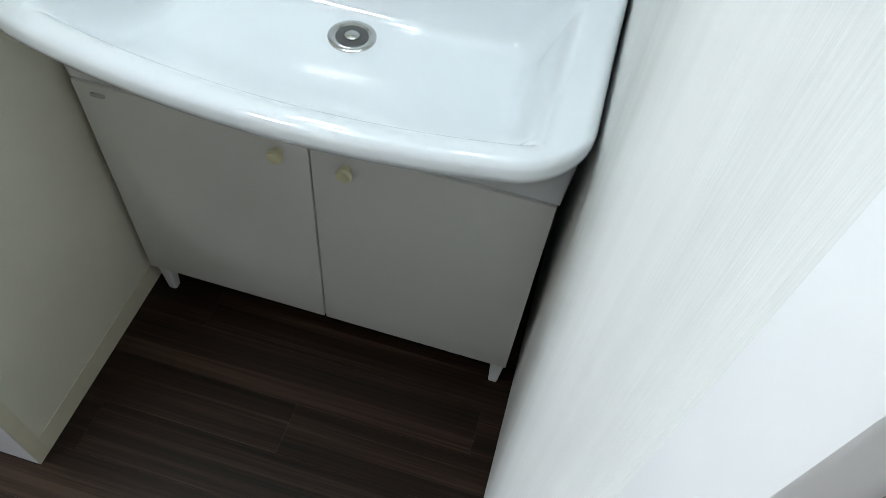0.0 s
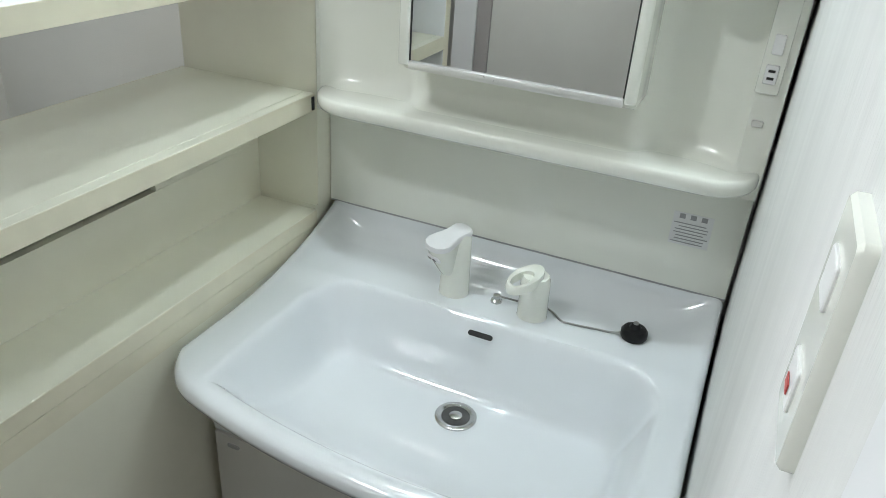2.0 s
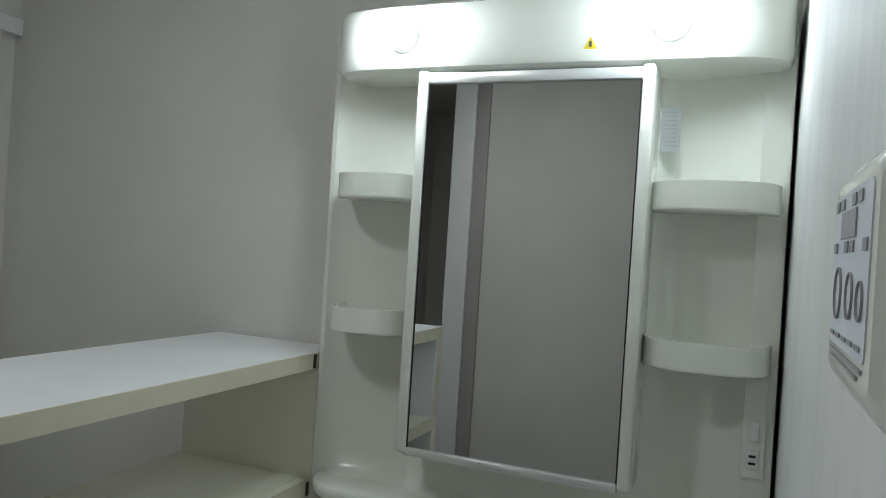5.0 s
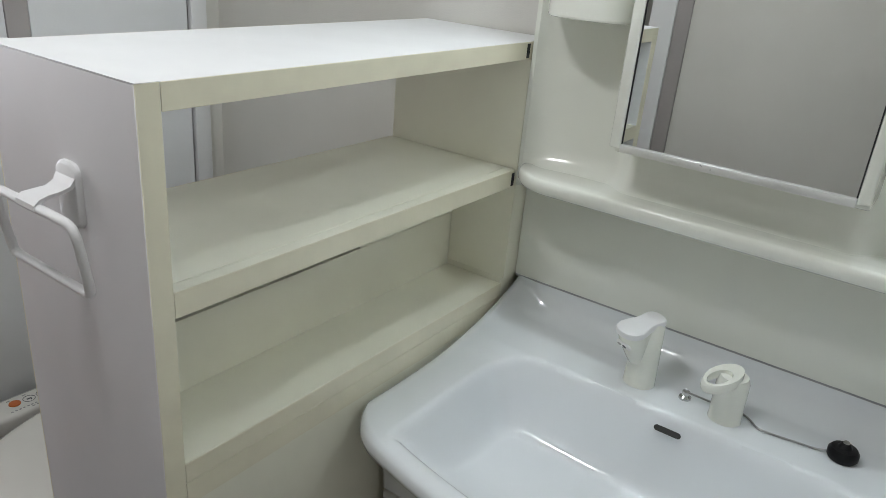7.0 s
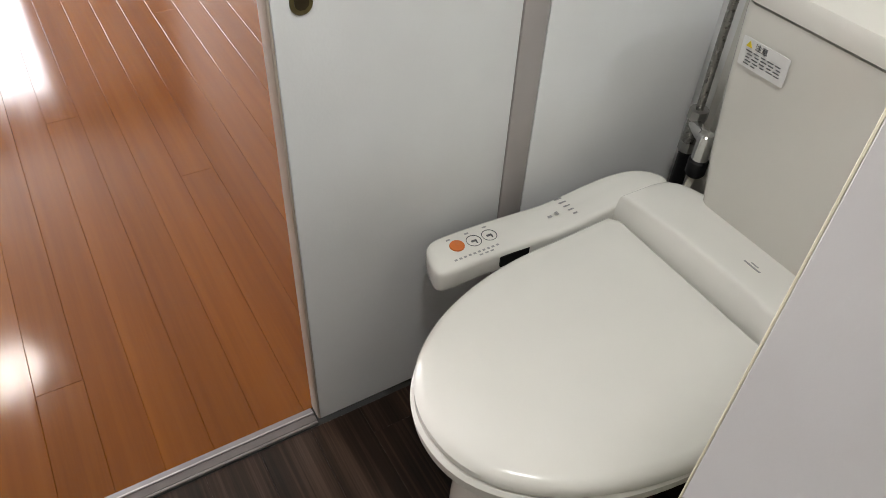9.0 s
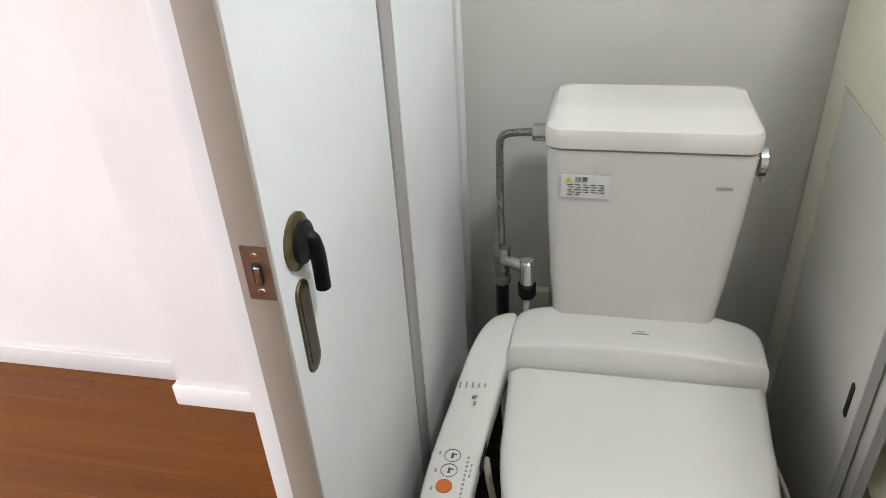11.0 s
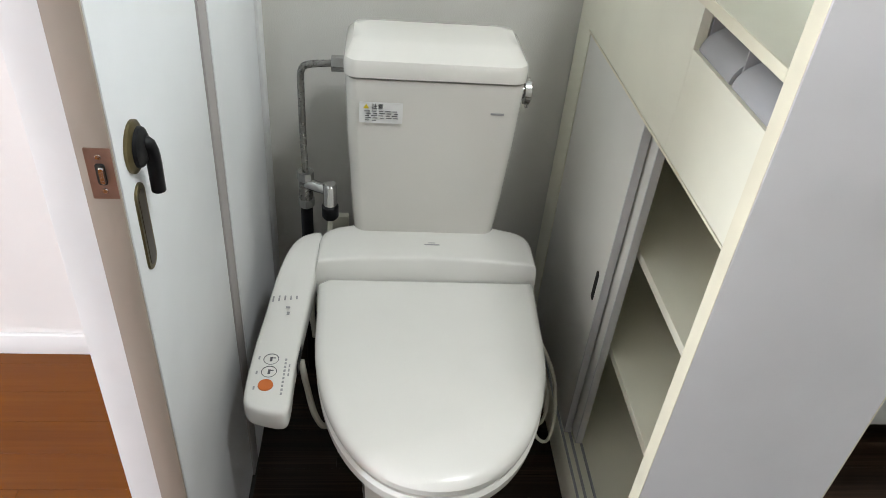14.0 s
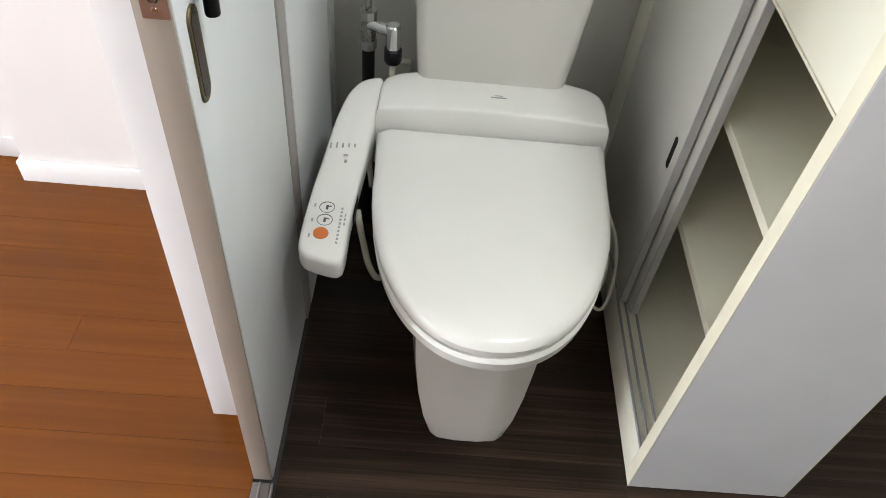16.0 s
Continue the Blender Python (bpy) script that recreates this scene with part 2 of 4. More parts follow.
def lathe(profile, m=Matrix(), n=24, bm=None, cap0=True, cap1=True):
    """Rings of (radius, height) round the local z axis, laid by m."""
    rings = [[m @ Vector((r * math.cos(2 * math.pi * i / n), r * math.sin(2 * math.pi * i / n), h)) for i in range(n)] for r, h in profile]
    return loft(rings, cap0, cap1, bm)


def tube(points, r, n=10, bm=None, smooth_steps=6):
    """A round bar through points, rounded by Catmull-Rom."""
    pts = [Vector(p) for p in points]
    if smooth_steps > 1 and len(pts) > 2:
        ext = [2 * pts[0] - pts[1]] + pts + [2 * pts[-1] - pts[-2]]
        out = []
        for a, b, c, d in zip(ext, ext[1:], ext[2:], ext[3:]):
            for k in range(smooth_steps):
                t = k / smooth_steps
                out.append(0.5 * ((2 * b) + (c - a) * t + (2 * a - 5 * b + 4 * c - d) * t * t + (3 * b - a - 3 * c + d) * t ** 3))
        pts = out + [pts[-1]]
    up = Vector((0.13, 0.21, 0.97)).normalized()
    rings = []
    for i, p in enumerate(pts):
        d = (pts[min(i + 1, len(pts) - 1)] - pts[max(i - 1, 0)]).normalized()
        u = d.cross(up)
        if u.length < 1e-3:
            u = d.cross(Vector((1, 0, 0)))
        u.normalize()
        w = d.cross(u).normalized()
        rings.append([p + r * (math.cos(a) * u + math.sin(a) * w) for a in (2 * math.pi * k / n for k in range(n))])
    return loft(rings, True, True, bm)


def rounded_rect(w, h, r, n=5):
    """Points of a rounded rectangle round the origin, anticlockwise."""
    out = []
    for cx, cy, a0 in ((w / 2 - r, h / 2 - r, 0), (-w / 2 + r, h / 2 - r, 90), (-w / 2 + r, -h / 2 + r, 180), (w / 2 - r, -h / 2 + r, 270)):
        for k in range(n + 1):
            a = radians(a0 + 90 * k / n)
            out.append((cx + r * math.cos(a), cy + r * math.sin(a)))
    return out


def plate(pts2, m, thick, inset=0.0):
    """A flat plate with an outline in local xy, laid by m; it rises along local z, with a small eased edge."""
    k = max(max(abs(a), abs(b)) for a, b in pts2)
    s = 1 - inset / k
    rings = [[m @ Vector((a, b, 0)) for a, b in pts2], [m @ Vector((a, b, thick - inset)) for a, b in pts2]]
    if inset:
        rings.append([m @ Vector((a * s, b * s, thick)) for a, b in pts2])
    return loft(rings)


def smooth(t):
    t = min(1.0, max(0.0, t))
    return t * t * (3 - 2 * t)


def bars(rows, m, lift=0.0006):
    """Thin printed bars: rows of (u, v, width, height), on the plane laid by m."""
    bm = bmesh.new()
    for u, v, w, h in rows:
        a = [m @ Vector((u + dx * w / 2, v + dy * h / 2, lift * k)) for k in (0, 1) for dx, dy in ((-1, -1), (1, -1), (1, 1), (-1, 1))]
        vs = [bm.verts.new(p) for p in a]
        bm.faces.new(vs[4:])
        for i in range(4):
            bm.faces.new((vs[i], vs[(i + 1) % 4], vs[4 + (i + 1) % 4], vs[4 + i]))
    return bm


def lettering(name, text, size, m, material, parent):
    cu = bpy.data.curves.new(name, "FONT")
    cu.body, cu.size, cu.extrude, cu.align_x, cu.align_y = text, size, 0.0003, "CENTER", "CENTER"
    cu.materials.append(material)
    ob = new(name, cu)
    ob.matrix_world = m
    ob.parent = parent
    return ob


# planes for small things: local x, y and z laid into the room
def face_y(x, y, z):
    """Faces -y: local x to +x, local y up, local z out to -y."""
    return Matrix(((1, 0, 0, x), (0, 0, -1, y), (0, 1, 0, z), (0, 0, 0, 1)))


def face_px(x, y, z):
    """Faces +x: local x to +y, local y up, local z out to +x."""
    return Matrix(((0, 0, 1, x), (1, 0, 0, y), (0, 1, 0, z), (0, 0, 0, 1)))


def face_nx(x, y, z):
    """Faces -x: local x to -y, local y up, local z out to -x."""
    return Matrix(((0, 0, -1, x), (-1, 0, 0, y), (0, 1, 0, z), (0, 0, 0, 1)))

# ---- structure ----
XL, XR, YB, YR, HC = -0.940, 0.757, 0.05, -1.80, 2.25
STR = "structure"


def wall(name, x0, x1, y0, y1, z0, z1, material, label):
    return solid(name, box(x0, x1, y0, y1, z0, z1), material, label, "wall", STR)


wall("wall_back", XL - 0.16, XR + 0.12, YB, YB + 0.12, 0, HC, M_WALL, "greige textured wallpaper wall behind the toilet and vanity")
wall("wall_right", XR, XR + 0.12, -0.962, YB, 0, HC, M_WALLSTREAK, "white wallpaper wall with fine upright streaks")
wall("wall_right_far", XR, XR + 0.12, YR, -1.72, 0, HC, M_WALLSTREAK, "white wallpaper wall beyond the side doorway")
wall("wall_right_head", XR, XR + 0.12, -1.72, -0.962, 2.0, HC, M_WALLSTREAK, "white wallpaper wall above the side doorway")
solid("ceiling", box(XL - 0.2, XR + 0.12, YR - 0.1, YB + 0.12, HC, HC + 0.08), M_CEIL, "white papered ceiling", "ceiling", STR)
# side doorway: white casing and a taupe closed leaf
dc = thing("door_1", "closed brown-grey door in a white casing beside the vanity", "door", kind=STR)
part("casing", box(XR - 0.006, XR + 0.12, -1.000, -0.9625, 0, 2.03, 0.002), M_WHITE, dc, "white painted casing")
part("casing", box(XR - 0.006, XR + 0.12, -1.7195, -1.69, 0, 2.03, 0.002), M_WHITE, dc)
part("leaf", box(XR + 0.004, XR + 0.04, -1.6895, -1.0005, 0.004, 2.0, 0.002), M_LEAF, dc, "brown-grey door leaf")
# wall behind the camera with a dark opening and its frame
wall("wall_rear", -0.2545, XR + 0.12, YR - 0.1, YR, 0, HC, M_WALL, "greige wallpaper wall opposite the mirror")
tagged(part("trim", box(-0.310, -0.255, YR - 0.1, YR + 0.012, 0, HC - 0.001, 0.002), M_POST), "taupe inner post of the rear opening", "door frame", kind=STR)
tagged(part("trim", box(-0.400, -0.3105, YR - 0.1, YR + 0.02, 0, HC - 0.001, 0.002), M_WHITE), "white casing of the rear opening", "door frame", kind=STR)
wall("wall_hall_back", XL - 0.16, -0.2, -3.1, -3.0, 0, HC, M_WALL, "greige wall of the unlit passage")
wall("wall_hall_right", -0.3, -0.2, -3.0, YR - 0.101, 0, HC, M_WALL, "greige side wall of the unlit passage")
wall("wall_hall_left", XL - 0.16, XL - 0.06, -3.0, YR, 0, HC, M_WALL, "greige side wall of the unlit passage")
solid("ceiling_hall", box(XL - 0.2, -0.2, -3.1, YR - 0.101, HC, HC + 0.08), M_CEIL, "papered ceiling of the unlit passage", "ceiling", STR)

# left side: fixed panel, post, sliding leaf, sill and outer wall
wall("wall_left_panel", XL - 0.012, XL + 0.004, -0.4215, -0.053, 0.0, 1.92, M_DOOR, "white sheet panel beside the toilet")
wall("wall_left_corner", XL - 0.12, XL - 0.010, 0.0005, YB, 0, 1.96, M_WALL, "greige wallpaper return beside the corner moulding")
wall("wall_left_head", XL - 0.135, XL + 0.004, -1.80, YB, 1.96, HC, M_WALL, "greige wallpaper wall above the sliding door")
wall("wall_left_rear", XL - 0.135, XL + 0.004, -1.80, -1.492, 0, 1.96, M_WALL, "greige wallpaper wall past the sliding door")
fr = thing("sliding_door_frame", "white sliding door frame with a taupe post", "door frame", kind=STR)
part("post", box(XL - 0.012, XL + 0.003, -0.467, -0.422, 0.0, 1.92, 0.001), M_POST, fr, "grey-taupe upright post")
# set-back strip, coloured near-black for the shade between panel and moulding
part("gap", box(XL - 0.012, XL - 0.006, -0.0525, -0.0455, 0.0, 1.92), M_DARK, fr, "dark strip for the shade in the gap beside the moulding")
part("jamb", box(XL - 0.012, XL + 0.010, -0.045, 0.0, 0.0, 1.92, 0.003), M_WHITE, fr, "white corner moulding")
part("jamb", box(XL - 0.135, XL + 0.014, -1.491, -1.455, 0.0, 1.96, 0.003), M_WHITE, fr)
part("head", box(XL - 0.135, XL + 0.018, -1.454, 0.0495, 1.9205, 1.9595, 0.003), M_WHITE, fr)
sill = thing("door_sill", "worn metal sill strip between dark and orange floors", "door sill", kind=STR)
part("strip", box(XL - 0.036, XL - 0.004, -1.454, -0.832, -0.006, 0.004, 0.002), M_SILL, sill, "grey-beige sill strip")
part("track", box(XL - 0.024, XL - 0.020, -1.454, -0.832, 0.0042, 0.0065, 0.0008), M_ALU, sill, "aluminium track")
part("edge_strip", box(XL - 0.0035, XL + 0.0015, -1.454, -0.832, -0.002, 0.0042, 0.001), M_SILL, sill, "dull metal edge strip")
wall("wall_pocket", -1.076, -1.033, -0.69, -0.11, 0.0, 2.25, M_PINKWALL, "white wallpaper wall beside the sliding door pocket")
part("jamb", box(-1.078, -1.030, -0.7035, -0.6905, 0.0, 2.0, 0.003), M_WHITE, fr, "white outer jamb")

# next room
wall("wall_room_return", -1.66, -1.035, -0.11, 0.05, 0, 2.4, M_PINKWALL, "white wallpaper wall of the wooden-floored room")
wall("wall_room_side", -6.3, -1.66, -0.03, 0.09, 0, 2.4, M_PINKWALL, "white wallpaper wall of the wooden-floored room")
wall("wall_room_near", -6.3, XL - 0.136, -3.8, -3.7, 0, 2.4, M_PINKWALL, "white wallpaper wall across the wooden-floored room")
wall("wall_room_divide", -1.13, XL - 0.161, -3.7, -1.80, 0, 2.4, M_PINKWALL, "white wallpaper wall beside the sliding door")
wall("wall_room_window_low", -6.3, -6.2, -3.7, -0.03, 0, 0.12, M_PINKWALL, "white wallpaper wall below the window")
wall("wall_room_window_top", -6.3, -6.2, -3.7, -0.03, 2.1, 2.4, M_PINKWALL, "white wallpaper wall above the window")
wall("wall_room_window_near", -6.3, -6.2, -3.7, -2.8, 0.12, 2.1, M_PINKWALL, "white wallpaper wall beside the window")
wall("wall_room_window_far", -6.3, -6.2, -1.0, -0.03, 0.12, 2.1, M_PINKWALL, "white wallpaper wall beside the window")
solid("ceiling_room", box(-6.3, XL - 0.136, -3.8, 0.09, 2.4, 2.48), M_CEIL, "white papered ceiling of the wooden-floored room", "ceiling", STR)
for nm, a in (("baseboard", (-1.672, -1.036, -0.122, -0.1105, 0, 0.06)), ("baseboard", (-6.2, -1.6725, -0.042, -0.0305, 0, 0.06)), ("baseboard", (-1.672, -1.6605, -0.11, -0.0425, 0, 0.06))):
    tagged(part(nm, box(*a, 0.002), M_WHITE), "white baseboard on the orange wooden floor", "baseboard", kind=STR)
win = thing("window_1", "tall bright window of the wooden-floored room", "window", kind=STR)
for a in ((-6.26, -6.22, -2.8, -2.75, 0.12, 2.1), (-6.26, -6.22, -1.05, -1.0, 0.12, 2.1), (-6.26, -6.22, -1.93, -1.87, 0.17, 2.05), (-6.26, -6.22, -2.75, -1.05, 0.12, 0.17), (-6.26, -6.22, -2.75, -1.05, 2.05, 2.1)):
    part("window_frame", box(*a, 0.003), M_ALU, win)

# ---- vanity ----
van = thing("vanity_unit", "white bathroom vanity with basin above two plain doors", "vanity")
BX0, BX1 = 0.006, 0.750


def front_y(x):
    r, d = 0.080, min(x - BX0, BX1 - x)
    y = -0.568 + 0.045 * ((x - 0.42) / 0.33) ** 2
    if d < r:
        y += r - math.sqrt(max(0.0, r * r - (r - d) ** 2))
    return y


def crisp(t, r0=0.13, r1=0.34):
    """A ramp from 0 to 1 with a tight rounding at the rim and a wide one at the floor."""
    if t <= -r0:
        return 0.0
    if t < r0:
        return (t + r0) ** 2 / (4 * r0)
    if t >= 1 + r1:
        return 1.0
    return t if t < 1 - r1 else 1 - (1 + r1 - t) ** 2 / (4 * r1)


def bowl_inset(x, y):
    """Distance inside the bowl's outline: straight sides and back with round corners."""
    r = 0.085
    across = min(x - 0.092, 0.700 - x)
    back = -0.168 - y
    a, b = max(0.0, r - across), max(0.0, r - back)
    return r - math.hypot(a, b)


def basin_z(x, y):
    f = front_y(x)
    side = min(x - BX0, BX1 - x)
    # deck, cove against the wall, and side rims that climb to it
    cr = 0.056
    z = 0.764 + 0.0112 * smooth((y + 0.215) / 0.05)
    if y > -cr:
        z += cr - math.sqrt(max(0.0, cr * cr - (y + cr) ** 2))
    rim = 0.760 + 0.0715 * max(0.0, (y + 0.34) / 0.34) ** 2
    w = max(0.0, 1 - side / 0.088)
    z += (rim - z) * w ** 1.6
    # bowl: steep back and sides over a floor that falls to the drain, long slope in front
    far = max(0.0, math.hypot((x - 0.400) * 0.8, y + 0.270) - 0.036)
    floor = 0.628 + 0.105 * math.sqrt(far * far + 0.0016)
    walls = z - (z - floor) * crisp((bowl_inset(x, y) - 0.004) / 0.046, 0.16, 0.36)
    t = min(1.0, max(0.0, (y - f - 0.022) / 0.245))
    ramp = min(z, 0.764) - 0.132 * (1 - (1 - t) ** 2.1) * smooth((y - f - 0.014) / 0.066)
    k = 0.005 + 0.055 * smooth((z - max(walls, ramp)) / 0.05)
    d = max(0.0, k - abs(walls - ramp)) / k
    z = min(z, max(walls, ramp) + d * d * k * 0.25)
    edge = min(side, y - f)
    if edge < 0.016:
        z -= 0.016 * (1 - math.sqrt(max(0.0, 1 - (1 - edge / 0.016) ** 2)))
    return z


def basin_mesh():
    us = [BX0 + (BX1 - BX0) * (0.55 * i / 150 + 0.45 * (0.5 - 0.5 * math.cos(math.pi * i / 150))) for i in range(151)]
    vs = [0.5 * j / 130 + 0.5 * (0.5 - 0.5 * math.cos(math.pi * j / 130)) for j in range(131)]
    bm = bmesh.new()
    g = [[bm.verts.new((x, v * front_y(x), basin_z(x, v * front_y(x)))) for v in vs] for x in us]
    for a, b in zip(g, g[1:]):
        for j in range(len(vs) - 1):
            bm.faces.new((a[j], b[j], b[j + 1], a[j + 1]))
    rim = g[0][:-1] + [c[-1] for c in g] + g[-1][:-1][::-1]
    prev = rim
    for k, z in ((0.0, 0.746), (0.02, 0.737), (0.10, 0.728), (0.28, 0.710), (0.50, 0.677), (0.72, 0.635), (0.90, 0.595), (1.0, 0.5655)):
        ring = []
        for v in rim:
            y = v.co.y if v.co.y > -0.40 else -0.40 + (v.co.y + 0.40) * (1 - k)
            ring.append(bm.verts.new((0.378 + (v.co.x - 0.378) * (1 - 0.035 * k), y, min(z, v.co.z - 0.001))))
        for i in range(len(ring) - 1):
            bm.faces.new((prev[i], prev[i + 1], ring[i + 1], ring[i]))
        prev = ring
    bm.faces.new(prev)
    return bm


basin = part("basin", basin_mesh(), M_CERAMIC, van, "glossy white moulded basin")
# drain, overflow slot
dm = Matrix.Translation((0.400, -0.270, basin_z(0.400, -0.270) + 0.0008))
dr = part("drain", lathe([(0.034, -0.003), (0.034, 0.0015), (0.031, 0.0030), (0.0265, 0.0025), (0.0235, 0.0008), (0.0, 0.0006)], dm, 32, cap1=False), M_CHROME, basin, "chrome drain ring")
# no real depth here: a flat disc coloured as dark as the recess
part("drain_well", lathe([(0.0232, 0.0007), (0.0230, 0.0013), (0.0, 0.0014)], dm, 24, cap1=False), M_WELL, basin, "flat disc darkened as the shaded drain well")
part("drain_plug", lathe([(0.0105, 0.0005), (0.0105, 0.003), (0.008, 0.0045), (0.0, 0.005)], dm, 24, cap1=False), M_CHROME, basin, "brushed steel strainer")
# the slot is not cut: a near-black plate gives its inner shade
part("overflow_slot", plate(rounded_rect(0.042, 0.009, 0.0044, 6), Matrix.Translation((0.401, -0.1885, 0.7565)) @ Matrix.Rotation(radians(52), 4, "X"), 0.004), M_DARK, basin, "black plate for the shaded overflow slot")
# cabinet below
part("body", box(0.022, 0.734, -0.385, 0.045, 0.098, 0.564, 0.002), M_CAB, van, "white cabinet body")
for x0, x1 in ((0.022, 0.3805), (0.3835, 0.734)):
    part("door", box(x0, x1, -0.405, -0.3865, 0.094, 0.5645, 0.0015), M_CAB, van, "plain white cabinet door")
doors = [o for o in van.children if o.name.startswith("door")]
for d, x in zip(doors, (0.336, 0.439)):
    part("knob", lathe([(0.007, 0), (0.006, 0.006), (0.0115, 0.010), (0.0125, 0.014), (0.0105, 0.018), (0.0, 0.0195)], face_y(x, -0.405, 0.531), 18, cap1=False), M_KNOB, d, "yellowed plastic knob")
part("hinge_cover", plate(rounded_rect(0.024, 0.007, 0.003), face_y(0.060, -0.405, 0.546), 0.003, 0.001), M_GREYP, doors[0], "grey hinge cover")
for x0 in (0.024, 0.704):
    for y0 in (-0.395, 0.0):
        part("foot", loft([[(x0 + 0.014 + a, y0 + 0.014 + b, 0.0) for a, b in rounded_rect(0.018, 0.018, 0.004)], [(x0 + 0.014 + a, y0 + 0.014 + b, 0.0985) for a, b in rounded_rect(0.028, 0.028, 0.004)]]), M_WHITE, van, "tapered white foot")

# mirror unit on the wall above the basin
mu = thing("mirror_cabinet", "white moulded mirror cabinet with pockets, ledge and lamps", "mirror cabinet")
part("joint_seam", box(0.004, 0.750, -0.0005, 0.045, 0.8285, 0.8325), M_GREYP, mu, "grey joint above the basin")
part("splash_panel", box(0.004, 0.750, -0.004, 0.045, 0.833, 1.026, 0.002), M_UNIT, mu, "glossy white splash panel")


def unit_back():
    """Backs of the side columns: shallow hollows between stile and mirror box."""
    bm = bmesh.new()
    xs = [0.004 + 0.746 * i / 96 for i in range(97)]

    def yy(x, z):
        s = min(x - 0.004, 0.750 - x)
        c = min(1.0, max(0.0, (s - (0.010 if x < 0.4 else 0.044)) / 0.125))
        y = -0.012 - 0.034 * (1 - math.sqrt(1 - (1 - c) ** 2))
        y -= 0.03 * smooth((x - 0.17) / 0.05) * smooth((0.60 - x) / 0.05)
        q = max(0.0, 1 - (z - 1.066) / 0.040) if z > 1.06 else 0.0
        return y - 0.040 * smooth((s - 0.004) / 0.05) * (1 - math.sqrt(max(0.0, 1 - min(1.0, q) ** 2)))
    rings = [[(x, yy(x, z), z) for x in xs] + [(0.750, 0.045, z), (0.004, 0.045, z)] for z in (1.0265, 1.058, 1.066, 1.069, 1.074, 1.081, 1.090, 1.10, 1.107, 1.3, 1.5, 1.70, 1.862)]
    return loft(rings, bm=bm)


part("back_shell", unit_back(), M_UNIT, mu, "white moulded back with hollowed sides")


def bowed(x0, x1, yb, yf, r, z0, z1, lip=0.006, n=30, p=2.6):
    """A solid with a flat back and a bowed front plan, edges eased."""
    xm, hw = (x0 + x1) / 2, (x1 - x0) / 2

    def plan(inset, z):
        pts = []
        for i in range(n + 1):
            a = math.pi * i / n
            c, s = math.cos(a), math.sin(a)
            pts.append((xm + (hw - inset) * math.copysign(abs(c) ** (2 / p), c), yb + (yf + inset - yb) * abs(s) ** (2 / p), z))
        return pts
    return loft([plan(lip, z0), plan(lip * 0.3, z0 + lip * 0.3), plan(0, z0 + lip), plan(0, z1 - lip), plan(lip * 0.3, z1 - lip * 0.3), plan(lip, z1)])


def ledge():
    """Shelf with round front corners, an eased front lip and an underside that tucks in."""
    rings = []
    for ins, z in ((0.028, 1.0395), (0.013, 1.0405), (0.0045, 1.0445), (0.0005, 1.051), (0.0, 1.0595), (0.0008, 1.0650), (0.003, 1.0680), (0.0065, 1.0692), (0.030, 1.0688)):
        xa, xb, yf = 0.010 + ins, 0.747 - ins, -0.116 + ins
        ra, rb = 0.085 - ins, 0.070 - ins * 0.6
        pts = [(xa, -0.006)]
        pts += [(xa + ra - ra * math.cos(a), yf + ra - ra * math.sin(a)) for a in (radians(90 * i / 14) for i in range(15))]
        pts += [(xb - rb + rb * math.sin(a), yf + rb - rb * math.cos(a)) for a in (radians(90 * i / 12) for i in range(13))]
        pts += [(xb, -0.006)]
        rings.append([(a, b, z) for a, b in pts])
    return loft(rings)


part("ledge", ledge(), M_UNIT, mu, "rounded white ledge under the mirror")
for x0, x1 in ((0.036, 0.190), (0.562, 0.742)):
    for z0 in (1.331, 1.556):
        pk = part("pocket", bowed(x0, x1, -0.004, -0.118, 0.05, z0, z0 + 0.012, 0.003, 30, 3.2), M_UNIT, mu, "curved white pocket shelf")
        xm, hw = (x0 + x1) / 2, (x1 - x0) / 2
        outer, inner = [], []
        for i in range(41):
            a = math.pi * i / 40
            c, s = math.cos(a), math.sin(a)
            ux, uy = math.copysign(abs(c) ** (2 / 3.2), c), abs(s) ** (2 / 3.2)
            outer.append((xm + hw * ux, -0.004 - 0.114 * uy))
            inner.append((xm + (hw - 0.004) * ux, -0.004 - 0.110 * uy))
        strip = outer + inner[::-1]
        part("guard", loft([[(a, b, z) for a, b in strip] for z in (z0 + 0.004, z0 + 0.040, z0 + 0.042)]), M_UNIT, pk)
# mirror box
mz0, mz1 = 1.150, 1.757
part("mirror_box", box(0.204, 0.566, -0.112, -0.03, mz0 - 0.004, mz1, 0.004), M_UNIT, mu, "white body behind the mirror")
for x0, x1 in ((0.200, 0.2185), (0.5485, 0.566)):
    part("mirror_stile", box(x0, x1, -0.124, -0.035, mz0 + 0.004, mz1 + 0.004, 0.004, seg=3), M_UNIT, mu, "white upright mirror stile")
part("mirror_rail", box(0.2185, 0.5485, -0.127, -0.1125, mz0, mz0 + 0.012, 0.002), M_RAIL, mu, "bright lower mirror rail")
part("mirror_rail", box(0.2185, 0.5485, -0.127, -0.1125, mz1 - 0.018, mz1 - 0.001, 0.002), M_RAIL, mu, "bright upper mirror rail")
part("mirror_glass", box(0.2205, 0.5465, -0.1205, -0.1125, mz0 + 0.0125, mz1 - 0.0185), M_MIRROR, mu, "clear mirror glass")
part("mirror_edge", box(0.2187, 0.2203, -0.122, -0.1125, mz0 + 0.0125, mz1 - 0.0185), M_DARK, mu, "dark mirror edge")
part("mirror_edge", box(0.5467, 0.5483, -0.122, -0.1125, mz0 + 0.0125, mz1 - 0.0185), M_DARK, mu)
